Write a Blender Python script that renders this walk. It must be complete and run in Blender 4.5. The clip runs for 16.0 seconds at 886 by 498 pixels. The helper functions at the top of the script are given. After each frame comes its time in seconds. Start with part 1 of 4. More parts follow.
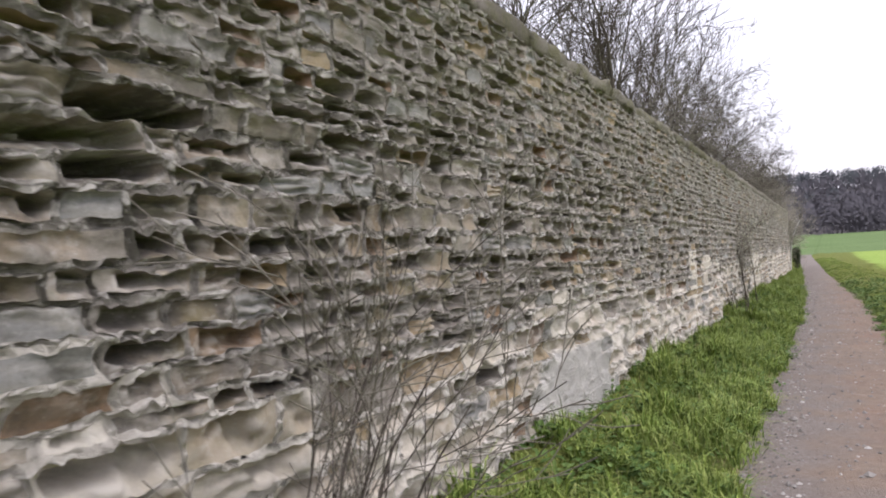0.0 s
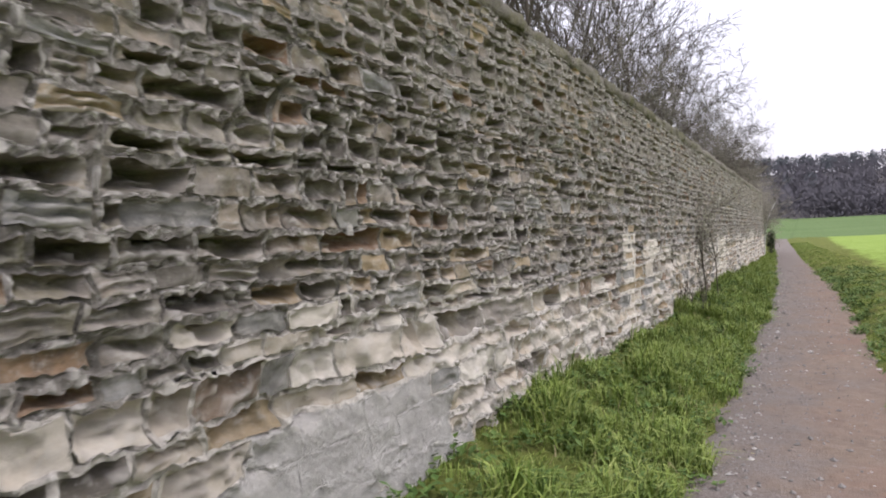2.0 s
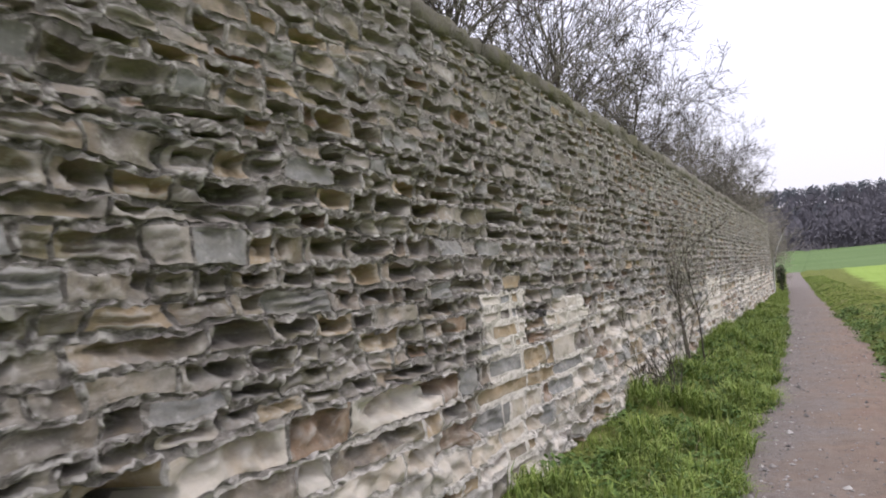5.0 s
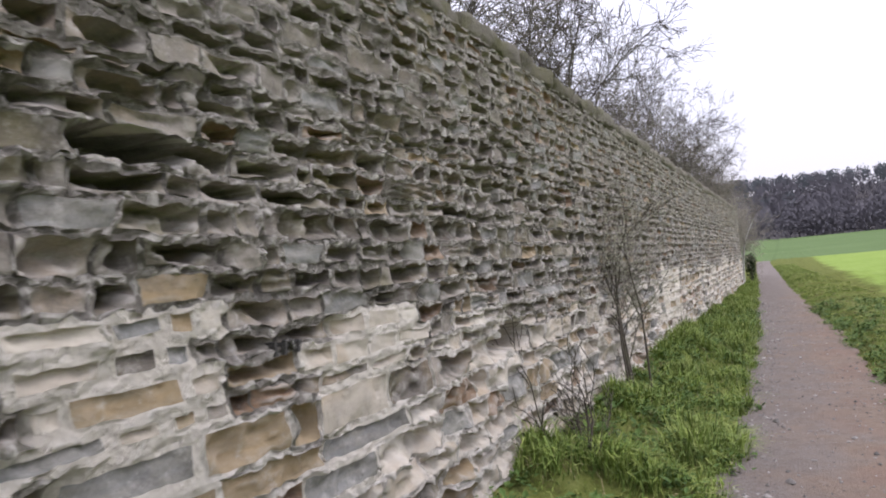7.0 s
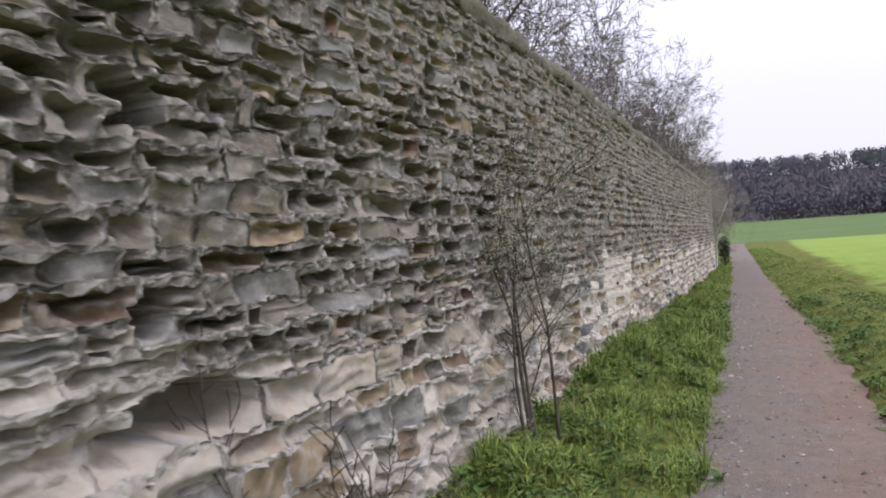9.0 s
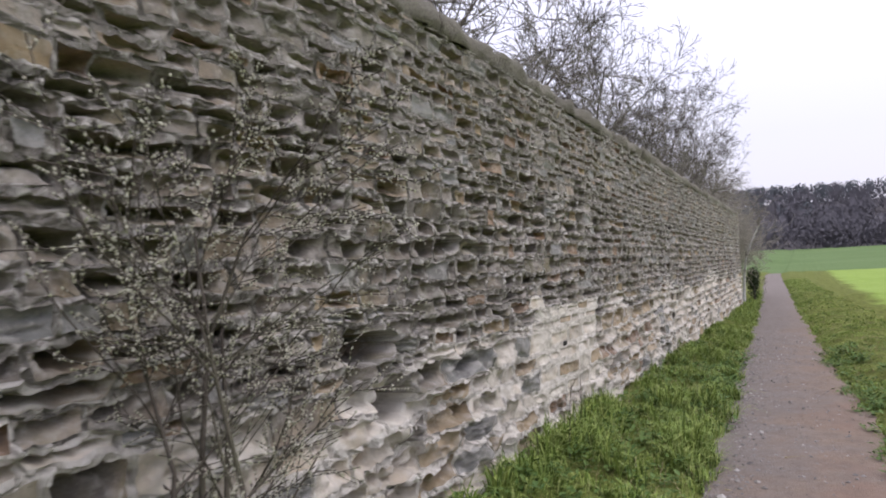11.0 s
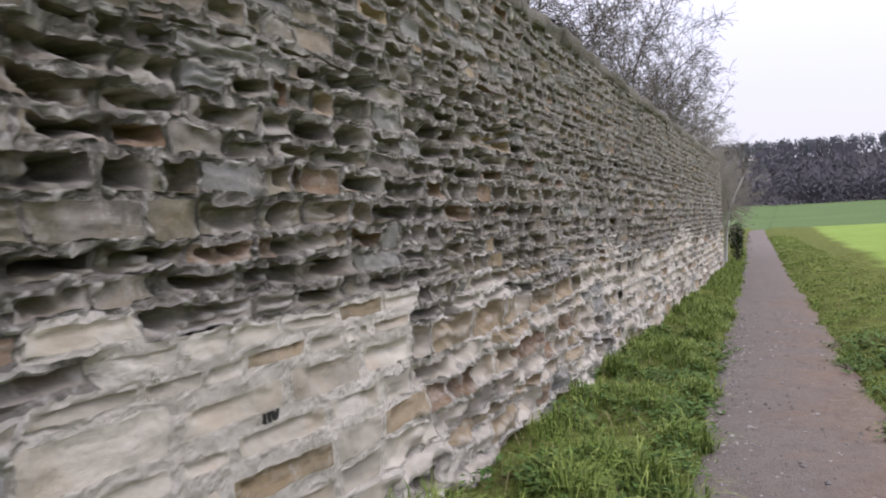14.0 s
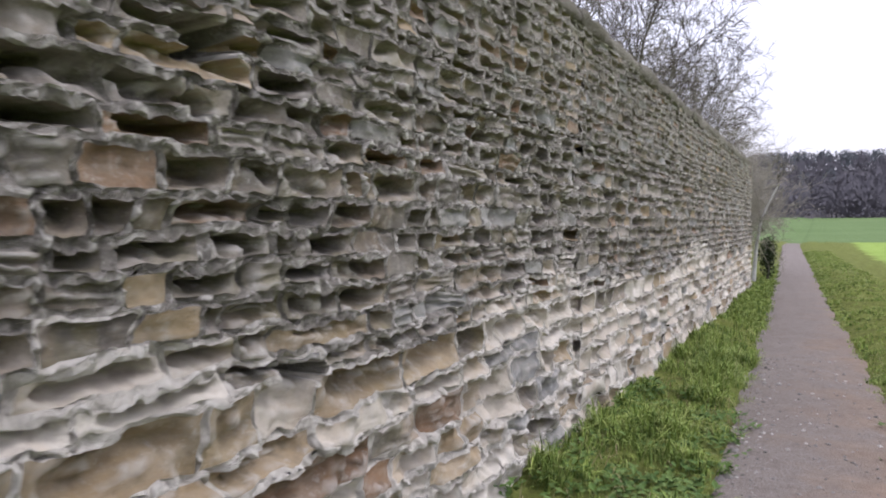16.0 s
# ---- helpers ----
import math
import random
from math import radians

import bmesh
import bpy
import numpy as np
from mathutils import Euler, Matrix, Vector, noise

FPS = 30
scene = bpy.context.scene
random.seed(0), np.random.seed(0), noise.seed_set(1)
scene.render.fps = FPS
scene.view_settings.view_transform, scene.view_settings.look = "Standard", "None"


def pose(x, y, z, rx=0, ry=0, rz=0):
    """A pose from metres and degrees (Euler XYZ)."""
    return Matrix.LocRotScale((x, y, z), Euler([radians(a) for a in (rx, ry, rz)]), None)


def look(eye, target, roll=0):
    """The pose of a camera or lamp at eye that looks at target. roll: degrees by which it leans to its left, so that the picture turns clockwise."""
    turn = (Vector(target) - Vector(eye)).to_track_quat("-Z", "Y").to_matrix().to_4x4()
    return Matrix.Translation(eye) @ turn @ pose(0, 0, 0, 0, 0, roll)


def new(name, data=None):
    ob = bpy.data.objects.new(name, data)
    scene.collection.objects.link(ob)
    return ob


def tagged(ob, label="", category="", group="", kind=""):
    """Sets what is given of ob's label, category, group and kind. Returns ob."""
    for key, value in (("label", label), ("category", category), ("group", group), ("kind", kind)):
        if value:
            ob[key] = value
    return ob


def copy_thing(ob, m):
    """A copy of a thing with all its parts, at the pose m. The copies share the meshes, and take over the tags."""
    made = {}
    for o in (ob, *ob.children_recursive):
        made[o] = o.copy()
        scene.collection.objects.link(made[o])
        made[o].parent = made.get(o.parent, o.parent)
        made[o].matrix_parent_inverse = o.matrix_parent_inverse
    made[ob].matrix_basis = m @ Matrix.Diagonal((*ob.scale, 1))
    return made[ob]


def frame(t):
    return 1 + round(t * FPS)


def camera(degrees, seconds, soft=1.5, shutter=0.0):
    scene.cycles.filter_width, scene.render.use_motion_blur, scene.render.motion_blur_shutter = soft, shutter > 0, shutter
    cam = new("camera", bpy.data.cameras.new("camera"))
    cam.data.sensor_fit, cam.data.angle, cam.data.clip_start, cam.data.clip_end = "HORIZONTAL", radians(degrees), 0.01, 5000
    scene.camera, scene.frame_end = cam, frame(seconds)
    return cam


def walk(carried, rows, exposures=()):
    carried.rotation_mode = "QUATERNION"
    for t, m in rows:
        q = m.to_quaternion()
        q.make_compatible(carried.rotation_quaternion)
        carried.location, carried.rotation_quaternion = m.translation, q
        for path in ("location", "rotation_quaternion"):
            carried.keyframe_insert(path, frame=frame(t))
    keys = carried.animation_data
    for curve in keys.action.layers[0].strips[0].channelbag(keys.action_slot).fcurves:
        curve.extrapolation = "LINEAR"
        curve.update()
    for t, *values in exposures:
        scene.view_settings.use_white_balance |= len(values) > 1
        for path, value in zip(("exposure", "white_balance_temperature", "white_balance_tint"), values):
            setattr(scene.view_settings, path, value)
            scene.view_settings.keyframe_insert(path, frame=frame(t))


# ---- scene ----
import functools

cam = camera(60.9, 16.0, soft=1.9, shutter=0.2)
PATH = [
    (0, (0.05, 0.452, 1.411), (-0.856, 2.234, 1.443), -3.3),
    (0.5, (0.064, 1.095, 1.38), (-0.826, 2.886, 1.392), -2.2),
    (1, (0.104, 1.77, 1.373), (-0.738, 3.584, 1.391), -3.1),
    (1.5, (0.119, 2.398, 1.376), (-0.761, 4.194, 1.399), -3.4),
    (2, (0.108, 3.107, 1.388), (-0.756, 4.911, 1.36), -2.4),
    (2.5, (0.089, 3.811, 1.431), (-0.795, 5.604, 1.399), -2.1),
    (3, (0.097, 4.501, 1.445), (-0.787, 6.295, 1.481), -1.4),
    (3.5, (0.11, 5.217, 1.423), (-0.746, 7.023, 1.495), -2.9),
    (4, (0.096, 5.93, 1.397), (-0.795, 7.717, 1.511), -3.8),
    (4.2, (0.099, 6.208, 1.419), (-0.795, 7.993, 1.544), -4.2),
    (6.3, (0.01, 9.114, 1.394), (-0.866, 10.912, 1.432), -5.3),
    (6.5, (-0.021, 9.419, 1.387), (-0.887, 11.221, 1.447), -4.5),
    (7, (-0.03, 10.149, 1.381), (-0.852, 11.971, 1.447), -5.1),
    (7.5, (-0.054, 10.814, 1.369), (-0.896, 12.626, 1.461), -4.9),
    (8, (-0.086, 11.549, 1.351), (-0.891, 13.379, 1.421), -4.8),
    (8.5, (-0.064, 12.21, 1.398), (-0.883, 14.034, 1.419), -4.9),
    (9, (-0.066, 12.934, 1.394), (-0.841, 14.777, 1.388), -3.7),
    (9.2, (-0.033, 13.211, 1.364), (-0.794, 15.061, 1.37), -3.7),
    (11.3, (0.174, 16.318, 1.482), (-0.688, 18.122, 1.541), -2.7),
    (11.5, (0.194, 16.584, 1.455), (-0.667, 18.389, 1.496), -3.1),
    (12, (0.199, 17.331, 1.458), (-0.691, 19.122, 1.483), -3.1),
    (12.5, (0.142, 18.016, 1.472), (-0.745, 19.809, 1.457), -2.4),
    (13, (0.082, 18.719, 1.449), (-0.809, 20.51, 1.441), -2.3),
    (13.5, (-0.026, 19.354, 1.404), (-0.937, 21.134, 1.391), -3.1),
    (14, (-0.099, 20.015, 1.423), (-0.921, 21.838, 1.364), -2.8),
    (14.5, (-0.137, 20.638, 1.456), (-0.892, 22.49, 1.445), -3.6),
    (15, (-0.177, 21.345, 1.462), (-0.918, 23.203, 1.47), -2.5),
    (15.5, (-0.18, 22.061, 1.444), (-1.006, 23.882, 1.405), -2.6),
    (16, (-0.178, 22.826, 1.466), (-1.068, 24.616, 1.401), -0.2),
]
walk(cam, [(t, look(eye, target, roll)) for t, eye, target, roll in PATH],
     exposures=[(0, 0.18, 6370, 11), (4, 0.02, 6320, 11), (6.5, 0.08, 6170, 12), (8.5, -0.05, 6170, 13), (12, -0.06, 6140, 13), (14.7, -0.08, 6120, 13), (16, 0.12, 6060, 12)])

# ---- light: overcast sky, weak wide sun from the field side ----
SUN_EL, SUN_AZ = 62.0, 70.0        # degrees above the ground; degrees from ahead towards the field
world = bpy.data.worlds.new("overcast_sky")
scene.world = world
world.use_nodes = True
wn, wl = world.node_tree.nodes, world.node_tree.links
wn.clear()
sky = wn.new("ShaderNodeTexSky")
sky.sky_type, sky.sun_disc = "NISHITA", False
sky.sun_elevation, sky.sun_rotation = radians(SUN_EL), radians(SUN_AZ)
sky.air_density, sky.dust_density, sky.ozone_density = 1.0, 6.0, 1.0
cloud = wn.new("ShaderNodeBackground")
cloud.inputs[0].default_value = (1.0, 0.955, 1.06, 1)
# overcast sky: brighter overhead than at the horizon
up = wn.new("ShaderNodeTexCoord")
up_z = wn.new("ShaderNodeSeparateXYZ")
wl.new(up.outputs["Generated"], up_z.inputs[0])
rise = wn.new("ShaderNodeMapRange")
rise.inputs[1].default_value, rise.inputs[2].default_value = 0.15, 1.0
rise.inputs[3].default_value, rise.inputs[4].default_value = 0.88, 1.75
wl.new(up_z.outputs[2], rise.inputs[0])
wl.new(rise.outputs[0], cloud.inputs[1])
clear = wn.new("ShaderNodeBackground")
clear.inputs[1].default_value = 0.05
wmix = wn.new("ShaderNodeAddShader")
wout = wn.new("ShaderNodeOutputWorld")
wl.new(sky.outputs[0], clear.inputs[0])
wl.new(clear.outputs[0], wmix.inputs[0])
wl.new(cloud.outputs[0], wmix.inputs[1])
wl.new(wmix.outputs[0], wout.inputs[0])
sun_data = bpy.data.lights.new("sun", "SUN")
sun_data.energy, sun_data.angle, sun_data.color = 0.9, radians(25), (1.0, 0.97, 0.93)
sun = new("sun", sun_data)
_el, _az = radians(SUN_EL), radians(SUN_AZ)
sun.matrix_world = look((20 * math.sin(_az), 20 * math.cos(_az), 20 * math.tan(_el)), (0, 0, 0))

# ---- materials ----
def material(name):
    m = bpy.data.materials.new(name)
    m.use_nodes = True
    nt = m.node_tree
    return m, nt, nt.nodes["Principled BSDF"]


def node(nt, kind, **inputs):
    n = nt.nodes.new("ShaderNode" + kind)
    for k, v in inputs.items():
        n.inputs[k].default_value = v
    return n


def position(nt):
    return node(nt, "NewGeometry").outputs["Position"]


def noise_tex(nt, scale, detail=6.0, rough=0.6, vec=None):
    n = node(nt, "TexNoise", Scale=scale, Detail=detail, Roughness=rough)
    nt.links.new(vec if vec is not None else position(nt), n.inputs["Vector"])
    return n.outputs["Fac"]


def ramp(nt, fac, *stops):
    r = node(nt, "ValToRGB")
    el = r.color_ramp.elements
    while len(el) < len(stops):
        el.new(0.5)
    for e, (p, c) in zip(el, stops):
        e.position, e.color = p, (*c, 1) if len(c) == 3 else c
    nt.links.new(fac, r.inputs[0])
    return r.outputs[0]


def level(nt, fac, lo, hi, a=0.0, b=1.0):
    r = node(nt, "MapRange")
    r.inputs[1].default_value, r.inputs[2].default_value = lo, hi
    r.inputs[3].default_value, r.inputs[4].default_value = a, b
    nt.links.new(fac, r.inputs[0])
    return r.outputs[0]


def mix(nt, fac, a, b, mode="MIX"):
    n = nt.nodes.new("ShaderNodeMix")
    n.data_type, n.blend_type = "RGBA", mode
    for sock, v in ((n.inputs[0], fac), (n.inputs[6], a), (n.inputs[7], b)):
        if isinstance(v, (int, float)):
            sock.default_value = v
        elif isinstance(v, tuple):
            sock.default_value = (*v, 1)
        else:
            nt.links.new(v, sock)
    return n.outputs[2]


def times(nt, a, b):
    n = node(nt, "Math")
    n.operation = "MULTIPLY"
    for sock, v in zip(n.inputs, (a, b)):
        if isinstance(v, (int, float)):
            sock.default_value = v
        else:
            nt.links.new(v, sock)
    return n.outputs[0]


def axis(nt, which):
    sx = node(nt, "SeparateXYZ")
    nt.links.new(position(nt), sx.inputs[0])
    return sx.outputs[which]


def bump(nt, bsdf, height, strength, distance):
    b = node(nt, "Bump", Strength=strength, Distance=distance)
    nt.links.new(height, b.inputs["Height"])
    nt.links.new(b.outputs[0], bsdf.inputs["Normal"])


def paint(nt, bsdf, col, rough=0.9, spec=0.15):
    if isinstance(col, tuple):
        bsdf.inputs["Base Color"].default_value = (*col, 1)
    else:
        nt.links.new(col, bsdf.inputs["Base Color"])
    bsdf.inputs["Roughness"].default_value = rough
    bsdf.inputs["Specular IOR Level"].default_value = spec


def worn_edges(nt, col, tone, amount):
    """Lime bloom and wear on projecting edges."""
    point = node(nt, "NewGeometry").outputs["Pointiness"]
    return mix(nt, times(nt, level(nt, point, 0.505, 0.56), amount), col, tone)


def stone_material(name, dark, mid, light, algae=0.5, island=True, stretch=6.0, rust=0.0, dirt=1.0):
    """Weathered sandstone: tone by piece, bedding streaks, fine grain, algae and lichen."""
    m, nt, bsdf = material(name)
    pick = node(nt, "NewGeometry").outputs["Random Per Island"] if island else node(nt, "ObjectInfo").outputs["Random"]
    base = ramp(nt, pick, (0.0, dark), (0.5, mid), (1.0, light))
    vec = node(nt, "Mapping")
    vec.inputs["Scale"].default_value = (1, 1, stretch)
    nt.links.new(position(nt), vec.inputs[0])
    streak = noise_tex(nt, 5.0, 5, 0.65, vec.outputs[0])
    col = mix(nt, level(nt, streak, 0.38, 0.68, 0.0, 0.7), base, mix(nt, 0.6, base, (0.40, 0.36, 0.305)))
    if rust:
        col = mix(nt, times(nt, level(nt, noise_tex(nt, 2.7, 5, 0.6), 0.5, 0.64), rust), col, (0.44, 0.315, 0.18))
    grain = noise_tex(nt, 90.0, 4, 0.7)
    col = mix(nt, level(nt, grain, 0.3, 0.7, 0.35 * dirt, 0.0), col, (0.09, 0.083, 0.073))
    stain = noise_tex(nt, 1.1, 4, 0.6)
    col = mix(nt, times(nt, level(nt, stain, 0.47, 0.68), 0.45 * dirt), col, (0.13, 0.12, 0.105))
    green = times(nt, level(nt, noise_tex(nt, 3.1, 5, 0.65), 0.5, 0.66), algae)
    col = mix(nt, green, col, (0.17, 0.155, 0.07))
    soot = level(nt, noise_tex(nt, 6.5, 7, 0.72), 0.52, 0.68, 0.0, 0.62 * dirt)
    col = mix(nt, soot, col, (0.085, 0.079, 0.072))
    chalk = level(nt, noise_tex(nt, 11.0, 9, 0.78), 0.55, 0.66, 0.0, 0.5)
    col = mix(nt, chalk, col, (0.52, 0.495, 0.46))
    pits = level(nt, noise_tex(nt, 38.0, 8, 0.8), 0.57, 0.65, 0.0, 0.35 * dirt)
    col = mix(nt, pits, col, (0.06, 0.055, 0.048))
    flecks = level(nt, noise_tex(nt, 55.0, 6, 0.75), 0.61, 0.68, 0.0, 0.4)
    col = mix(nt, flecks, col, (0.6, 0.58, 0.54))
    col = worn_edges(nt, col, (0.52, 0.495, 0.46), 0.5)
    paint(nt, bsdf, col)
    h = mix(nt, 0.3, noise_tex(nt, 24.0, 10, 0.78), streak)
    bump(nt, bsdf, h, 0.75, 0.03)
    return m


GREY_D, GREY_M, GREY_L = (0.105, 0.091, 0.078), (0.225, 0.2, 0.176), (0.40, 0.362, 0.322)
stone_grey = stone_material("weathered_grey_sandstone", GREY_D, GREY_M, GREY_L, rust=0.4)
stone_grey_piece = stone_material("weathered_grey_sandstone_piece", GREY_D, GREY_M, GREY_L, island=False, rust=0.4)
stone_ochre = stone_material("ochre_sandstone", (0.27, 0.2, 0.12), (0.36, 0.27, 0.16), (0.42, 0.33, 0.22), 0.2, dirt=0.5)
stone_rust = stone_material("rusty_sandstone", (0.2, 0.115, 0.065), (0.27, 0.17, 0.10), (0.3, 0.2, 0.13), 0.1)
stone_pale = stone_material("pale_repair_stone", (0.44, 0.40, 0.34), (0.60, 0.55, 0.47), (0.70, 0.65, 0.57), 0.05, dirt=0.12, rust=0.35)
TAN_D, TAN_M, TAN_L = (0.46, 0.405, 0.335), (0.6, 0.545, 0.468), (0.70, 0.655, 0.585)
stone_tan = stone_material("pale_tan_sandstone", TAN_D, TAN_M, TAN_L, 0.25, rust=0.4, dirt=0.3)
stone_tan_piece = stone_material("pale_tan_sandstone_piece", TAN_D, TAN_M, TAN_L, 0.25, island=False, rust=0.4, dirt=0.3)
stone_bluish = stone_material("bluish_grey_stone", (0.22, 0.22, 0.22), (0.28, 0.28, 0.275), (0.33, 0.33, 0.32), 0.2)


def mortar_material(name, a, b, stains):
    m, nt, bsdf = material(name)
    n1 = noise_tex(nt, 3.0, 6, 0.65)
    n2 = noise_tex(nt, 45.0, 8, 0.75)
    col = ramp(nt, n1, (0.3, a), (0.7, b))
    col = mix(nt, level(nt, n2, 0.35, 0.7, 0.5 if stains > 0.15 else 0.12, 0.0), col, (0.10, 0.095, 0.085))
    col = mix(nt, times(nt, level(nt, noise_tex(nt, 1.3, 4), 0.48, 0.7), stains), col, (0.15, 0.14, 0.12))
    green = times(nt, level(nt, noise_tex(nt, 2.1, 5, 0.65), 0.52, 0.7), 0.35 * stains + 0.1)
    col = mix(nt, green, col, (0.17, 0.168, 0.11))
    soot = times(nt, level(nt, noise_tex(nt, 7.5, 8, 0.75), 0.5, 0.64), 0.03 + 0.75 * stains)
    col = mix(nt, soot, col, (0.105, 0.099, 0.09))
    col = mix(nt, level(nt, noise_tex(nt, 33.0, 8, 0.8), 0.56, 0.64, 0.0, 0.7), col, (0.68, 0.655, 0.61))
    col = mix(nt, level(nt, noise_tex(nt, 41.0, 8, 0.8), 0.57, 0.65, 0.0, 0.25 + 0.5 * stains), col, (0.09, 0.083, 0.073))
    col = worn_edges(nt, col, (0.68, 0.65, 0.6), 0.7)
    paint(nt, bsdf, col, 0.95, 0.1)
    bump(nt, bsdf, mix(nt, 0.5, noise_tex(nt, 20.0, 8, 0.75), n2), 1.0, 0.04)
    return m


mortar_grey = mortar_material("weathered_lime_mortar", (0.25, 0.226, 0.2), (0.45, 0.415, 0.375), 0.75)
mortar_pale = mortar_material("fresh_lime_mortar", (0.64, 0.59, 0.515), (0.76, 0.715, 0.64), 0.02)
mortar_base = mortar_material("pale_smeared_mortar", (0.57, 0.53, 0.475), (0.71, 0.67, 0.605), 0.12)
cement = mortar_material("grey_cement_render", (0.48, 0.462, 0.435), (0.58, 0.56, 0.53), 0.06)
mark_paint = mortar_material("faded_black_paint", (0.08, 0.077, 0.075), (0.14, 0.135, 0.13), 0.1)
hollow = mortar_material("dark_wall_backing", (0.10, 0.09, 0.075), (0.16, 0.145, 0.12), 0.6)


def coping_material():
    m, nt, bsdf = material("mossy_coping_stone")
    base = ramp(nt, node(nt, "ObjectInfo").outputs["Random"], (0.0, (0.2, 0.182, 0.155)), (1.0, (0.31, 0.285, 0.25)))
    moss = times(nt, level(nt, noise_tex(nt, 3.5, 7, 0.7), 0.42, 0.6), level(nt, axis(nt, 1), 16.0, 21.0, 1.0, 0.2))
    col = mix(nt, times(nt, moss, 0.6), base, ramp(nt, noise_tex(nt, 30.0, 5), (0.3, (0.12, 0.125, 0.05)), (0.7, (0.22, 0.21, 0.10))))
    col = mix(nt, level(nt, noise_tex(nt, 60.0, 6, 0.75), 0.3, 0.6, 0.5, 0.0), col, (0.07, 0.065, 0.055))
    paint(nt, bsdf, col, 0.95, 0.1)
    bump(nt, bsdf, noise_tex(nt, 26.0, 9, 0.72), 1.0, 0.04)
    return m


mossy = coping_material()


def ground_material():
    m, nt, bsdf = material("grass_and_young_crop")
    x, y = axis(nt, 0), axis(nt, 1)
    verge = ramp(nt, noise_tex(nt, 5.0, 8, 0.7), (0.3, (0.06, 0.055, 0.025)), (0.5, (0.12, 0.14, 0.035)), (0.75, (0.21, 0.23, 0.08)))
    crop = ramp(nt, noise_tex(nt, 0.25, 6, 0.6), (0.3, (0.20, 0.29, 0.06)), (0.7, (0.26, 0.35, 0.09)))
    crop = mix(nt, level(nt, noise_tex(nt, 7.0, 6, 0.7), 0.35, 0.65, 0.35, 0.0), crop, (0.15, 0.21, 0.05))
    meadow = ramp(nt, noise_tex(nt, 0.06, 6, 0.6), (0.3, (0.095, 0.145, 0.055)), (0.7, (0.125, 0.18, 0.075)))
    wob = noise_tex(nt, 0.5, 4)
    edge = node(nt, "Math")
    edge.operation = "ADD"
    nt.links.new(x, edge.inputs[0])
    nt.links.new(level(nt, wob, 0.2, 0.8, -0.5, 0.5), edge.inputs[1])
    near = mix(nt, level(nt, edge.outputs[0], 2.2, 2.7), verge, crop)
    far = mix(nt, level(nt, y, 96.0, 99.0), near, meadow)
    wood = mix(nt, level(nt, y, 255.0, 262.0), far, (0.075, 0.07, 0.072))
    paint(nt, bsdf, wood, 1.0, 0.05)
    bump(nt, bsdf, noise_tex(nt, 18.0, 8, 0.75), 0.8, 0.05)
    return m


def path_material():
    m, nt, bsdf = material("gravel_and_clay_path")
    x = axis(nt, 0)
    grit = node(nt, "TexVoronoi", Scale=75.0)
    nt.links.new(position(nt), grit.inputs["Vector"])
    stones = mix(nt, 0.55, ramp(nt, grit.outputs["Color"], (0.2, (0.15, 0.135, 0.125)), (0.8, (0.34, 0.315, 0.295))), (0.21, 0.185, 0.17))
    clay = ramp(nt, noise_tex(nt, 12.0, 8, 0.7), (0.3, (0.20, 0.148, 0.112)), (0.7, (0.32, 0.25, 0.195)))
    side = node(nt, "Math")
    side.operation = "ADD"
    nt.links.new(x, side.inputs[0])
    nt.links.new(level(nt, noise_tex(nt, 1.6, 6, 0.65), 0.25, 0.75, -0.8, 0.8), side.inputs[1])
    col = mix(nt, level(nt, side.outputs[0], -0.35, 0.45), stones, clay)
    red = times(nt, level(nt, noise_tex(nt, 1.0, 5), 0.5, 0.65), level(nt, x, 0.0, 0.5))
    col = mix(nt, times(nt, red, 0.7), col, (0.27, 0.165, 0.12))
    col = mix(nt, level(nt, noise_tex(nt, 0.7, 5), 0.45, 0.7, 0.0, 0.4), col, (0.17, 0.145, 0.13))
    col = mix(nt, level(nt, noise_tex(nt, 5.5, 8, 0.75), 0.5, 0.68, 0.0, 0.55), col, (0.12, 0.10, 0.085))
    col = mix(nt, level(nt, noise_tex(nt, 9.0, 8, 0.75), 0.56, 0.7, 0.0, 0.5), col, (0.36, 0.33, 0.30))
    paint(nt, bsdf, mix(nt, 0.4, col, (0.12, 0.096, 0.078)), 0.95, 0.15)
    h = mix(nt, 0.5, grit.outputs["Distance"], noise_tex(nt, 40.0, 8, 0.7))
    bump(nt, bsdf, h, 0.8, 0.02)
    return m


ground_mat, path_mat = ground_material(), path_material()


def leafy(name, *cols, rough=0.7, soft_normal=False):
    m, nt, bsdf = material(name)
    pick = node(nt, "NewGeometry").outputs["Random Per Island"]
    n = len(cols)
    col = ramp(nt, pick, *[(i / max(1, n - 1), c) for i, c in enumerate(cols)])
    col = mix(nt, level(nt, noise_tex(nt, 1.7, 4), 0.35, 0.65, 0.0, 0.45), col, mix(nt, 0.5, col, cols[-1]))
    col = mix(nt, level(nt, noise_tex(nt, 4.5, 3), 0.5, 0.65, 0.0, 0.5), col, cols[0])
    paint(nt, bsdf, col, rough, 0.2)
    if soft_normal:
        # one fixed normal for every leaf, so all catch the light alike
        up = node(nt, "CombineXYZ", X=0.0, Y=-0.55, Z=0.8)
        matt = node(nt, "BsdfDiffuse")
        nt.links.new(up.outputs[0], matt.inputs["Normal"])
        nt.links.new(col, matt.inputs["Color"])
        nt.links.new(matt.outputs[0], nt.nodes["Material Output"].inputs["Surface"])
    return m


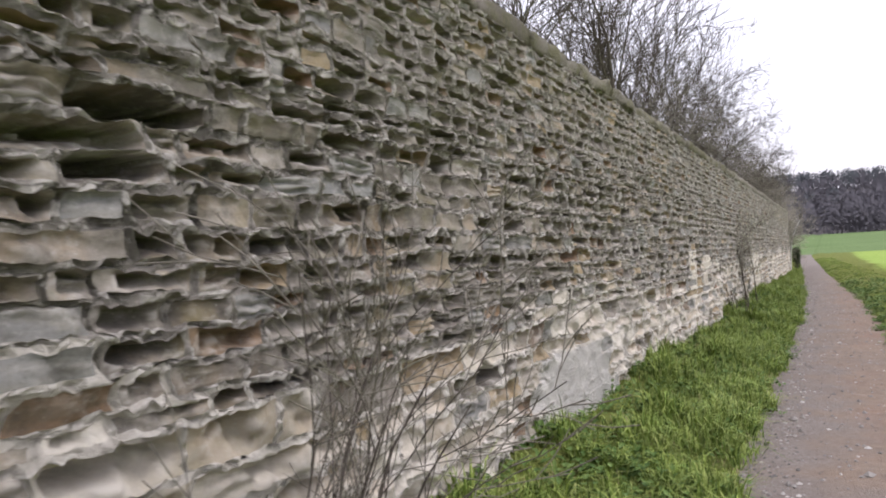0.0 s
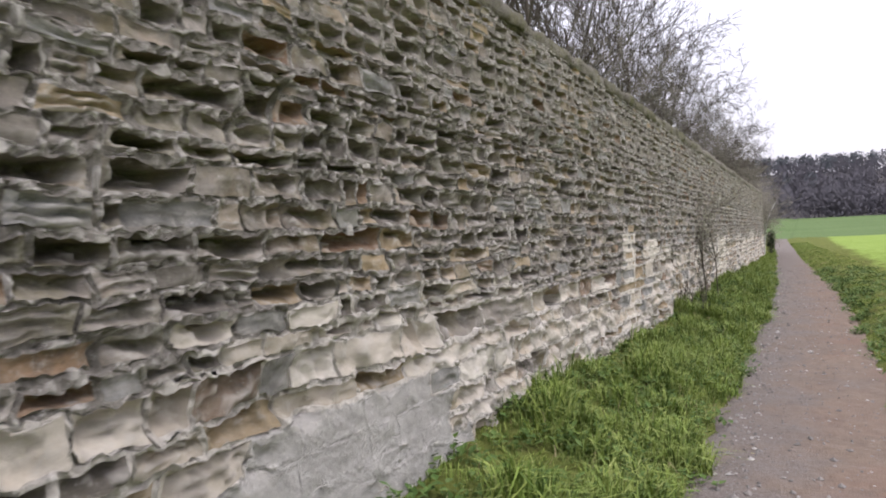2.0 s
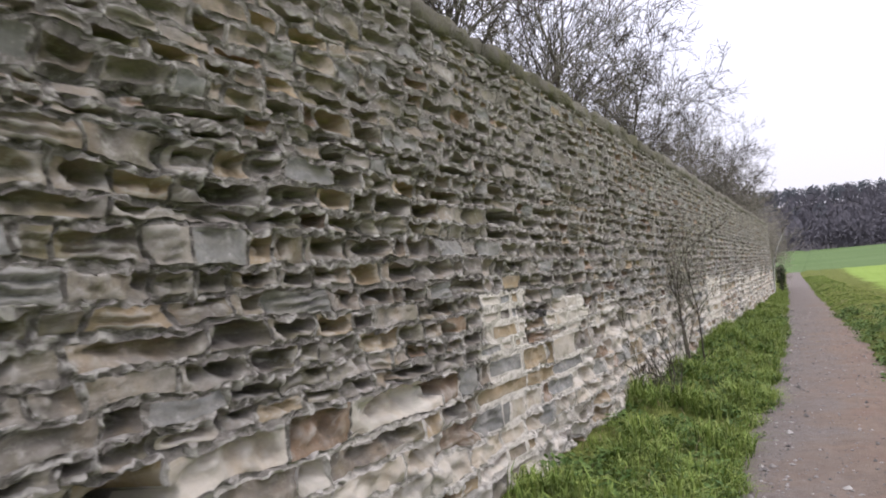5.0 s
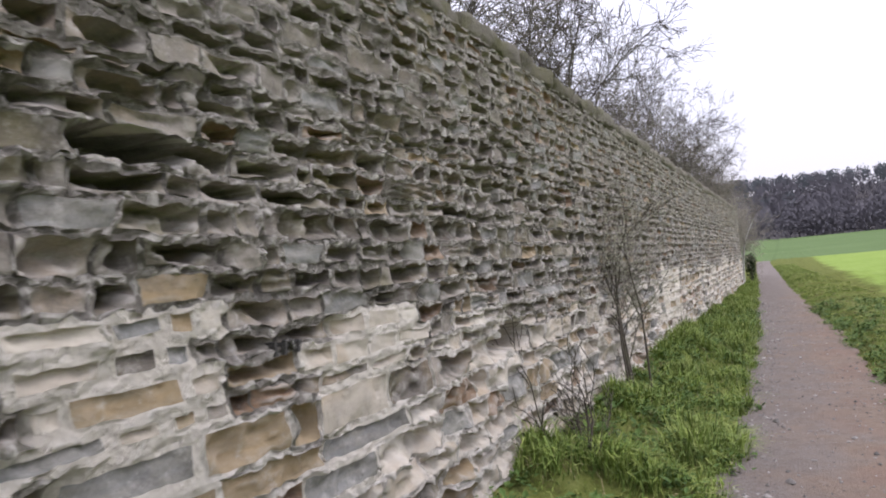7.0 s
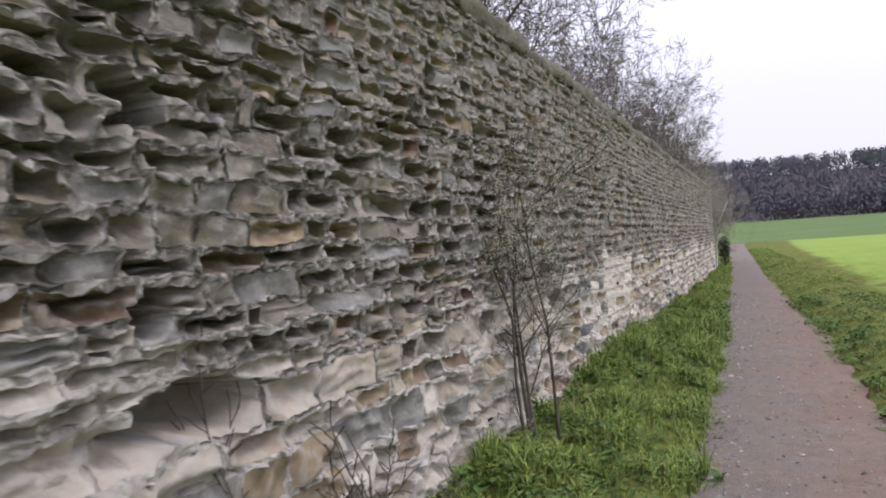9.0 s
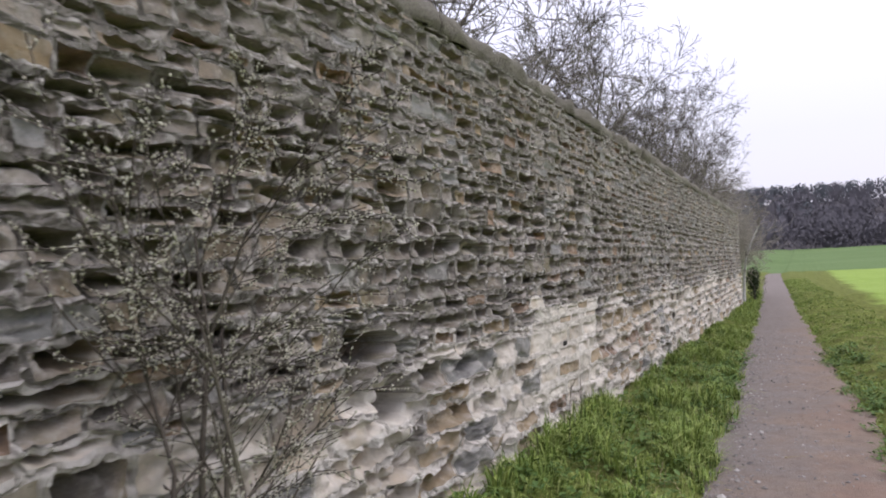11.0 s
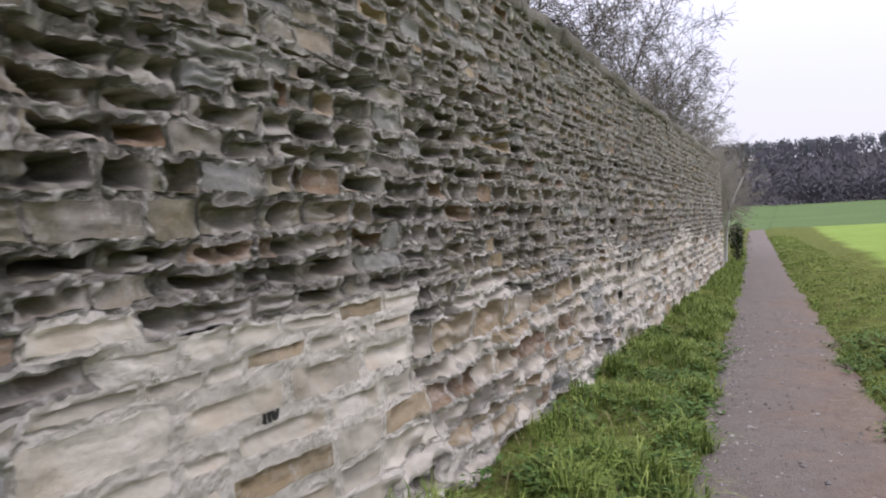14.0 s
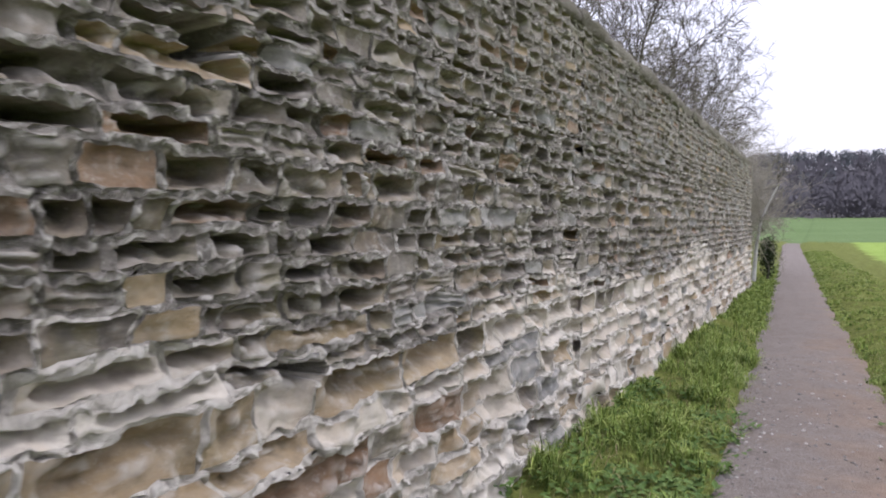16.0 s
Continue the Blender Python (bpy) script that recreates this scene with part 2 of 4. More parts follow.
grass_mat = leafy("green_grass_blades", (0.05, 0.085, 0.016), (0.12, 0.19, 0.035), (0.20, 0.285, 0.055), (0.28, 0.35, 0.08), (0.29, 0.33, 0.11))
straw_mat = leafy("dry_straw", (0.30, 0.25, 0.14), (0.4, 0.34, 0.2), (0.22, 0.17, 0.09))
weed_mat = leafy("dark_weed_leaves", (0.045, 0.09, 0.02), (0.08, 0.14, 0.03), (0.12, 0.18, 0.05))
bud_mat = leafy("pale_opening_buds", (0.5, 0.47, 0.38), (0.62, 0.6, 0.5), (0.42, 0.44, 0.28))
ever_mat = leafy("dark_evergreen_leaves", (0.015, 0.025, 0.012), (0.03, 0.045, 0.018), (0.045, 0.06, 0.025))
pebble_mat = leafy("grey_pebbles", (0.09, 0.083, 0.078), (0.15, 0.14, 0.13), (0.21, 0.195, 0.18), (0.26, 0.24, 0.22), (0.45, 0.43, 0.40), rough=0.9)
# far crowns: distance haze is mixed into these pale, bluish base colours
wood_far = leafy("leafless_hazed_crowns", (0.128, 0.123, 0.135), (0.134, 0.128, 0.141), (0.14, 0.133, 0.145), rough=1.0, soft_normal=True)
pine_far = leafy("dark_hazed_crowns", (0.11, 0.122, 0.13), (0.115, 0.127, 0.135), (0.12, 0.131, 0.139), rough=1.0, soft_normal=True)


def bark_material(name, a, b):
    m, nt, bsdf = material(name)
    col = ramp(nt, noise_tex(nt, 9.0, 6, 0.7), (0.3, a), (0.7, b))
    col = mix(nt, level(nt, noise_tex(nt, 2.0, 4), 0.5, 0.7, 0.0, 0.4), col, (0.14, 0.15, 0.08))
    paint(nt, bsdf, col, 0.9, 0.15)
    bump(nt, bsdf, noise_tex(nt, 60.0, 6, 0.7), 0.6, 0.01)
    return m


bark = bark_material("grey_brown_bark", (0.06, 0.05, 0.042), (0.13, 0.112, 0.092))
twig_bark = bark_material("grey_brown_twigs", (0.055, 0.046, 0.040), (0.115, 0.098, 0.083))
scrub_bark = bark_material("grey_olive_twigs", (0.15, 0.135, 0.112), (0.25, 0.228, 0.195))
# grey bark paled to carry the haze over the scrub past the wall
hazy_bark = bark_material("haze_paled_twigs", (0.25, 0.228, 0.19), (0.37, 0.34, 0.29))
pale_bark = bark_material("pale_birch_bark", (0.42, 0.41, 0.39), (0.62, 0.61, 0.58))


# ---- mesh helpers ----
def mesh_of(name, verts, faces, mats=(), index=None, smooth=False):
    me = bpy.data.meshes.new(name)
    verts = np.asarray(verts, dtype=np.float32).reshape(-1, 3)
    faces = np.asarray(faces, dtype=np.int32)
    n, k = faces.shape
    me.vertices.add(len(verts))
    me.vertices.foreach_set("co", verts.ravel())
    me.loops.add(n * k)
    me.loops.foreach_set("vertex_index", faces.ravel())
    me.polygons.add(n)
    me.polygons.foreach_set("loop_start", np.arange(0, n * k, k, dtype=np.int32))
    if index is not None:
        me.polygons.foreach_set("material_index", np.asarray(index, dtype=np.int32))
    me.polygons.foreach_set("use_smooth", np.full(n, smooth))
    for m in mats:
        me.materials.append(m)
    me.update(calc_edges=True)
    return me


def child(name, me, parent, label="", kind=""):
    ob = new(name, me)
    ob.parent = parent
    return tagged(ob, label=label, kind=kind)


rng = np.random.default_rng(7)


def lattice(seed):
    return np.random.default_rng(seed).random((128, 128)).astype(np.float64) * 2 - 1


LAT = [lattice(100 + i) for i in range(8)]


def wave2(u, v, which=0):
    """Smooth value noise in -1..1 over the plane, for arrays."""
    g = LAT[which]
    u, v = np.asarray(u, float), np.asarray(v, float)
    iu, iv = np.floor(u).astype(int), np.floor(v).astype(int)
    fu, fv = u - iu, v - iv
    fu, fv = fu * fu * (3 - 2 * fu), fv * fv * (3 - 2 * fv)
    a, b = g[iu % 128, iv % 128], g[(iu + 1) % 128, iv % 128]
    c, d = g[iu % 128, (iv + 1) % 128], g[(iu + 1) % 128, (iv + 1) % 128]
    return (a * (1 - fu) + b * fu) * (1 - fv) + (c * (1 - fu) + d * fu) * fv


def fractal(u, v, octaves=3, which=0):
    return sum(wave2(u * 2 ** k + 17 * k, v * 2 ** k + 31 * k, (which + k) % 8) / 2 ** k for k in range(octaves))


def step(a, b, x):
    t = np.clip((np.asarray(x, float) - a) / (b - a), 0, 1)
    return t * t * (3 - 2 * t)


# ---- ground ----
WALL_X, WALL_END, WALL_TOP = -1.65, 43.0, 2.95


def path_mid(y):
    return 0.12 - 0.15 * step(17, 30, y) - 0.032 * np.clip(np.asarray(y, float) - 25, 0, 60)


def path_half(y):
    return 0.66 - 0.05 * step(15, 32, y) - 0.08 * step(32, 60, y)


def ground_z(x, y):
    x, y = np.asarray(x, float), np.asarray(y, float)
    base = -0.08 - 0.004 * np.clip(y, -20, 45)
    left = path_mid(y) - path_half(y) - x
    right = x - path_mid(y) - path_half(y)
    z = base - 0.035 * (1 - step(0.0, 0.14, np.maximum(left, right)))
    z = z + 0.04 * step(0, 0.15, left) + 0.24 * step(0.1, 1.15, left) * (1 - 0.25 * step(20, 30, y)) + 0.03 * step(1.0, 3.0, left)
    z = z + 0.06 * step(0.5, 1.1, left) * step(13, 9, y)
    z = z + 0.10 * step(0, 0.6, right) - 0.03 * step(0.8, 2.2, right)
    z = z + 0.055 * fractal(x * 2.6, y * 2.6, 2, 7) * step(0.0, 0.4, np.maximum(left, right))
    r = np.clip(y - 60, 0, None)
    z = z + 3.0 * np.minimum(r / 195, 1.0) ** 1.8 + 24 * step(262, 430, y) + 5 * step(430, 900, y)
    return z + 0.25 * wave2(x * 0.03, y * 0.03, 4) * step(20, 80, np.hypot(x, y))


def sheet(xs, ys, zf):
    gx, gy = np.meshgrid(xs, ys, indexing="ij")
    v = np.stack([gx, gy, zf(gx, gy)], -1).reshape(-1, 3)
    nx, ny = len(xs), len(ys)
    i = np.arange(nx * ny).reshape(nx, ny)
    f = np.stack([i[:-1, :-1], i[1:, :-1], i[1:, 1:], i[:-1, 1:]], -1).reshape(-1, 4)
    return v, f


xs = np.concatenate([[-900, -400, -150, -60, -25, -10, -5, -3], np.arange(-2.4, 4.0, 0.12), [4.5, 5.5, 7, 10, 15, 22, 32, 50, 80, 120, 180, 300, 500, 900]])
ys = np.concatenate([[-900, -300, -80, -25, -8, -3], np.arange(-1, 50, 0.15), np.arange(50, 80, 1.5), np.arange(80, 300, 8.0), [320, 350, 390, 430, 480, 560, 700, 900, 1500, 2600]])
tagged(new("ground", mesh_of("ground", *sheet(xs, ys, ground_z), [ground_mat], smooth=True)),
       "grass verges and a bright green young crop field", "ground", kind="structure")


def path_z(s, y):
    return -0.08 - 0.004 * np.clip(y, -20, 45) + 0.012 * (1 - s * s) + 0.008 * fractal(s * 5, y * 3.2, 3, 2) - 0.02 * np.abs(s) ** 6 + 3.0 * (np.clip(y - 60, 0, None) / 195) ** 1.8


ss, py = np.linspace(-1, 1, 30), np.concatenate([np.arange(-6, 36, 0.07), np.arange(36, 90, 0.5)])
gs, gy = np.meshgrid(ss, py, indexing="ij")
edge_wob = 0.06 * fractal(np.sign(gs) * 9 + 20, gy * 1.9, 3, 3)
gx = path_mid(gy) + gs * (path_half(gy) + 0.05) + edge_wob * np.abs(gs) ** 3
pv = np.stack([gx, gy, path_z(gs, gy)], -1).reshape(-1, 3)
ii = np.arange(pv.shape[0]).reshape(gs.shape)
pf = np.stack([ii[:-1, :-1], ii[1:, :-1], ii[1:, 1:], ii[:-1, 1:]], -1).reshape(-1, 4)
tagged(new("path", mesh_of("path", pv, pf, [path_mat], smooth=True)), "narrow gravel footpath with reddish clay along one side", "path", kind="structure")

# ---- the old stone wall ----
wall = new("wall_west", None)
tagged(wall, "tall old sandstone garden wall, deeply eroded between its mortar joints", "wall", kind="structure")


def box_mesh(name, x0, x1, y0, y1, z0, z1, mat):
    v = [(x, y, z) for x in (x0, x1) for y in (y0, y1) for z in (z0, z1)]
    f = [(0, 1, 3, 2), (4, 6, 7, 5), (0, 4, 5, 1), (2, 3, 7, 6), (0, 2, 6, 4), (1, 5, 7, 3)]
    return mesh_of(name, v, f, [mat])


# backing box added behind the stones; its dark colour stands for depth in gaps
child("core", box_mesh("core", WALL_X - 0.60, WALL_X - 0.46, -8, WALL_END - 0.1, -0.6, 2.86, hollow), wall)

# zones along the wall: y from, y to, z from, z to
REPAIRS = [(11.25, 12.02, 0.2, 1.30), (12.62, 13.25, 0.62, 1.29), (21.25, 22.95, 0.4, 1.19)]
OCHRE = [(12.05, 12.5, 0.7, 1.0), (8.5, 9.0, 0.82, 1.0), (19.5, 20.0, 0.75, 0.98), (24.0, 24.6, 0.75, 1.02), (23.9, 24.4, 1.85, 1.95)]
CEMENT = [(5.2, 6.8, 0.0, 0.70)]
# big smooth blocks and flush faces
FLUSH = [(19.25, 19.7, 1.72, 2.0), (3.5, 4.2, 1.5, 1.72), (11.0, 11.55, 1.62, 1.86)]
# hollows: y, z, half width, half height, depth
CAVITIES = [(14.56, 1.24, 0.075, 0.06, 0.24), (14.76, 0.95, 0.25, 0.085, 0.24), (7.32, 1.09, 0.06, 0.065, 0.22), (8.75, 0.87, 0.17, 0.05, 0.2),
            (6.87, 0.94, 0.12, 0.04, 0.16), (18.92, 1.14, 0.2, 0.07, 0.22), (19.14, 0.84, 0.19, 0.08, 0.22), (23.56, 0.99, 0.075, 0.05, 0.24),
            (24.8, 0.99, 0.1, 0.03, 0.18), (4.19, 0.78, 0.09, 0.055, 0.2), (10.86, 1.17, 0.06, 0.04, 0.2), (10.67, 0.92, 0.085, 0.046, 0.2),
            (20.05, 0.91, 0.11, 0.035, 0.16), (24.37, 1.98, 0.12, 0.05, 0.17), (24.33, 1.78, 0.05, 0.035, 0.18), (19.84, 1.63, 0.12, 0.05, 0.15),
            (14.57, 1.85, 0.08, 0.06, 0.15), (22.72, 2.03, 0.11, 0.05, 0.16), (11.74, 1.82, 0.19, 0.045, 0.15), (1.97, 1.89, 0.2, 0.04, 0.15), (1.9, 1.73, 0.14, 0.04, 0.16)]


def course_lines():
    z, lines = -0.25, [-0.25]
    r = np.random.default_rng(3)
    while z < 2.79:
        if z < 0.95:
            h = r.uniform(0.105, 0.185)
        elif z < 1.9:
            h = r.uniform(0.072, 0.118)
        else:
            h = r.uniform(0.058, 0.095)
        z += h
        lines.append(z)
    lines[-1] = 2.84
    return lines


LINES = course_lines()


def line_z(i, y):
    if i == len(LINES) - 1:
        return np.full(np.shape(y), LINES[i])
    z0 = LINES[i]
    low = float(step(1.0, 0.4, z0))
    amp = 0.013 + 0.014 * low
    return z0 + amp * wave2(np.asarray(y) * 1.3, i * 3.7, 0) + (0.007 + 0.006 * low) * wave2(np.asarray(y) * 5.5, i * 5.1, 1) + 0.02 * wave2(np.asarray(y) * 0.3, i * 0.15, 2)


def face_x(y, z):
    return WALL_X + 0.016 * fractal(y * 1.1, z * 1.6, 2, 5) + 0.009 * fractal(y * 9, z * 11, 2, 6)


def ragged_outline(y, z):
    return y + 0.16 * wave2(y * 2.1, z * 5, 6), z + 0.09 * wave2(y * 3.1, z * 3, 7)


def flat_zone(y, z):
    """1 inside the repaired and rendered parts, falling to 0 around them."""
    w = np.zeros(np.shape(y))
    y, z = ragged_outline(y, z)
    for a, b, c, d in REPAIRS + CEMENT:
        w = np.maximum(w, step(a - 0.08, a + 0.08, y) * step(b + 0.08, b - 0.08, y) * step(c - 0.05, c + 0.05, z) * step(d + 0.05, d - 0.05, z))
    return w


def inside(zones, y, z):
    return any(a < y < b and c < z < d for a, b, c, d in zones)


MORTARS = [mortar_grey, mortar_pale, mortar_base, cement]
STONES = [stone_grey, stone_ochre, stone_rust, stone_pale, stone_bluish, cement, stone_tan]


def bed_joint(i, y):
    """How far a bed joint has weathered back (negative: it stands out as a ledge)."""
    y = np.asarray(y, float)
    back = 0.035 * step(0.2, 1.0, fractal(y * 1.9, i * 2.3 + 5, 2, 3))
    return back - 0.007 * wave2(y * 2.6, i * 7.7, 5) - 0.007 * np.clip(wave2(y * 13, i * 4.1, 6), 0, 1) + 0.005 * wave2(y * 37, i * 9.3, 2)


def wall_cells(y_from, y_to, courses, spacing, nv, r):
    """Yields, stone by stone, its grid of corners, its rim kind, its stone kind and its middle."""
    for i in courses:
        zc = 0.5 * (LINES[i] + LINES[i + 1])
        h = LINES[i + 1] - LINES[i]
        y = y_from - r.uniform(0, 0.2)
        slant_a, back_a = 0.0, 0.0
        while y < y_to:
            w = r.uniform(0.10, 0.36) if zc > 0.95 else r.uniform(0.16, 0.58)
            if r.random() < 0.12:
                w *= 1.5
            if zc > 1.9:
                w *= 0.8
            ya, yb = y, min(y + w, y_to)
            if y_to - yb < 0.07:
                yb = y_to
            y = yb
            yc = 0.5 * (ya + yb)
            w = yb - ya
            wy, wz = ragged_outline(yc, zc)
            repair, cem = inside(REPAIRS, wy, wz), inside(CEMENT, wy, wz)
            worn = 0.5 + 0.5 * fractal(yc * 0.45, zc * 1.1, 2, 4)
            pick = r.random()
            low = float(step(1.25, 0.7, zc + 0.22 * wave2(yc * 0.7, 3.0, 5)))
            high = float(step(1.95, 2.3, zc + 0.15 * wave2(yc * 0.5, 8.0, 2)))
            slant_b = 0.0 if yb == y_to else r.normal(0, 0.018)
            back_b = r.uniform(0.03, 0.10) if r.random() < 0.35 else r.uniform(-0.005, 0.02)
            back_b *= (1 - 0.6 * low) * (1 - 0.7 * high)
            e = (0.075 + 0.14 * r.random()) * (0.7 + 0.55 * worn)
            e = e * (1 - 0.4 * low) * (1 - 0.35 * high)
            lam = 0.0
            kind = 0
            if high > 0.5 and r.random() < 0.2:
                e = r.uniform(0.07, 0.13)
            if pick < 0.24:
                e = r.uniform(0.0, 0.022)
                kind = 0 if r.random() < 0.6 else 4
            elif pick < 0.36:
                e = r.uniform(0.15, 0.23) * (1 - 0.4 * low)
            if pick > 0.84 or pick < 0.08:
                lam = r.uniform(0.008, 0.02)
            tint = r.random()
            if tint < 0.05 + 0.06 * float(step(1.5, 0.8, zc)):
                kind = 1
            elif tint > 0.955:
                kind = 2
            if kind == 0 and r.random() < 0.9 * low:
                kind = 6
            if inside(OCHRE, yc, zc):
                kind = 1
            rim = 2 if low > 0.2 + 0.4 * r.random() else 0
            joint = r.uniform(0.008, 0.02)
            if repair:
                e, lam, kind, rim, joint = r.uniform(0.004, 0.028), 0.0, ((3, 3, 3, 3, 6, 3, 1) if yc > 20 else (3, 6, 4, 4, 0, 6, 1))[r.integers(7)], 1, r.uniform(0.014, 0.04)
                back_b *= 0.15
            if cem:
                e, lam, kind, rim, back_b = 0.002, 0.0, 5, 3, 0.0
            if inside(FLUSH, yc, zc):
                e, lam, kind = 0.004, 0.0, 0
            ju, jv = min(0.26, joint / w), min(0.27, joint / h)
            nu = 4 + int(np.clip(round(w / spacing), 4, 30))
            u = np.concatenate([[0, ju * 0.55], np.linspace(ju, 1 - ju, nu - 4), [1 - ju * 0.55, 1]])
            v = np.concatenate([[0, jv * 0.55], np.linspace(jv, 1 - jv, nv - 4), [1 - jv * 0.55, 1]])
            U, V = np.meshgrid(u, v, indexing="ij")
            yy = (ya + slant_a * (V - 0.5)) * (1 - U) + (yb + slant_b * (V - 0.5)) * U
            z0, z1 = line_z(i, yy), line_z(i + 1, yy)
            zz = z0 + V * (z1 - z0)
            flat = flat_zone(yy, zz)
            x = face_x(yy, zz)
            bulge = np.sin(np.pi * V) ** 0.6
            joints = ((1 - V) * bed_joint(i, yy) + V * bed_joint(i + 1, yy)) * (1 - flat) * (1 - 0.5 * high)
            joints = joints + bulge * ((1 - U) ** 5 * back_a + U ** 5 * back_b)
            slant_a, back_a = slant_b, back_b
            ub = np.clip((U - ju) / (1 - 2 * ju), 0, 1)
            vb = np.clip((V - jv) / (1 - 2 * jv), 0, 1)
            power = r.uniform(2.4, 6.0)
            wob = 0.22 * fractal(yy * 7 + 11, zz * 12, 3, 0)
            rr = (np.abs(2 * ub - 1 + wob) ** power + np.abs(2 * vb - 1 + wob) ** power) ** (1 / power)
            lock = step(0, 0.05, np.minimum(ub, 1 - ub)) * step(0, 0.05, 1 - vb)
            side = step(r.uniform(0.88, 1.05), r.uniform(0.66, 0.84), rr) * lock
            peak = r.uniform(0.6, 0.92)
            scoop = np.clip(0.05 + 0.95 * vb / peak, 0, 1) ** r.uniform(0.55, 1.1)
            skew = 1 + 0.5 * r.uniform(-1, 1) * (2 * U - 1)
            inner = ((U > ju * 0.9) & (U < 1 - ju * 0.9) & (V > jv * 0.9) & (V < 1 - jv * 0.9)).astype(float)
            rough = fractal(yy * 13 + 3, zz * 23, 3, 2)
            pocket = e * side * scoop * skew * (1 + 0.45 * rough)
            if 0.3 < pick < 0.7 and not (repair or cem):
                pocket = pocket * (0.25 + 0.9 * step(-0.35, 0.25, wave2(yy * 10, zz * 13, 5)))
            still = 0.3 if (repair or cem) else 1.0
            beds = still * 0.004 * wave2(yy * 5, zz * 75 + yy * 6, 4)
            depth = np.maximum(joints, pocket) + inner * (still * 0.006 * rough + beds + lam * np.sin(zz * 190 + 3 * wave2(yy * 6, zz * 3, 1)) * side)
            low_v = step(1.12, 0.6, zz + 0.22 * wave2(yy * 0.7, 3.0, 5)) * (1 - flat)
            scales = wave2(yy * 5.5 - zz * 3.5, zz * 13 + yy * 2.5, 3)
            depth = depth + low_v * (0.05 * np.abs(fractal(yy * 3.6, zz * 6.5 + 9, 2, 7)) + 0.06 * step(-0.1, 0.35, scales) * (0.5 + 0.5 * wave2(yy * 2, zz * 3, 1)) - 0.03)
            gone = step(0.1, 0.75, fractal(yy * 2.3, zz * 3.4, 2, 1))
            depth = depth + 0.022 * gone * (1 - flat) * (1 - 0.7 * step(1.95, 2.3, zz)) * (1 - inner) * (0.5 + 0.5 * wave2(yy * 8, zz * 8, 2))
            high_v = step(1.95, 2.3, zz + 0.15 * wave2(yy * 0.5, 8.0, 2))
            calm = 1 - 0.5 * high_v
            crumble = calm * (1 - 0.7 * flat) * (1 - inner) * (0.016 * fractal(yy * 24, zz * 29, 2, 4) + 0.014 * wave2(yy * 53, zz * 60, 6))
            for cy, cz, hw, hh, cd in CAVITIES:
                if abs(cy - yc) < hw + 0.4 and abs(cz - zc) < hh + 0.3:
                    q = ((yy - cy) / hw) ** 2 + ((zz - cz) / hh) ** 2 + 0.35 * fractal(yy * 7, zz * 9, 2, 3)
                    depth = depth + 1.8 * cd * step(1.3, 0.75, q)
            x = x - depth + crumble
            # bed joints sag a little over the hollow below
            lip = np.clip(0.5 + 0.55 * wave2(yy * 9, zz * 2, 7) + 0.7 * wave2(yy * 31, zz * 9, 3), 0, 1.5)
            zz = zz - np.where((vb > 0.9) & (V < 0.999), 0.12 * min(e, 0.10) * step(1.0, 0.6, np.abs(2 * ub - 1)) * lip, 0)
            ragged = (1.0 - 0.5 * flat) * (1 + 0.5 * low_v)
            yw = ragged * (0.013 * wave2(yy * 5, zz * 7, 3) + 0.007 * wave2(yy * 15, zz * 19, 4) + 0.006 * wave2(yy * 34, zz * 38, 2))
            zw = ragged * (0.009 * wave2(yy * 5 + 40, zz * 7, 5) + 0.006 * wave2(yy * 14, zz * 17 + 60, 6) + (0.006 + 0.007 * (1 - inner)) * wave2(yy * 37, zz * 37 + 20, 1))
            keep_top = step(2.84, 2.78, zz)
            ends = step(0, 0.1, yy - y_from) * step(0, 0.1, y_to - yy)
            yy, zz = yy + yw * ends, zz + zw * keep_top
            x = np.maximum(x, WALL_X - 0.455)
            yield np.stack([x, yy, zz], -1), rim, kind, yc, zc


@functools.lru_cache(maxsize=None)
def grid_faces(nu, nv):
    """Corners and faces of a stone's mortar rim and of its worn face."""
    i = np.arange(nu * nv).reshape(nu, nv)
    f = np.stack([i[:-1, :-1], i[1:, :-1], i[1:, 1:], i[:-1, 1:]], -1)
    ring = np.ones((nu - 1, nv - 1), bool)
    ring[2:-2, 2:-2] = False
    out = []
    for faces in (f[ring], f[~ring]):
        keep = np.unique(faces)
        remap = np.full(nu * nv, -1)
        remap[keep] = np.arange(len(keep))
        out += [keep, remap[faces]]
    return out


PIECE_Y, pieces = (10.35, 12.75), []


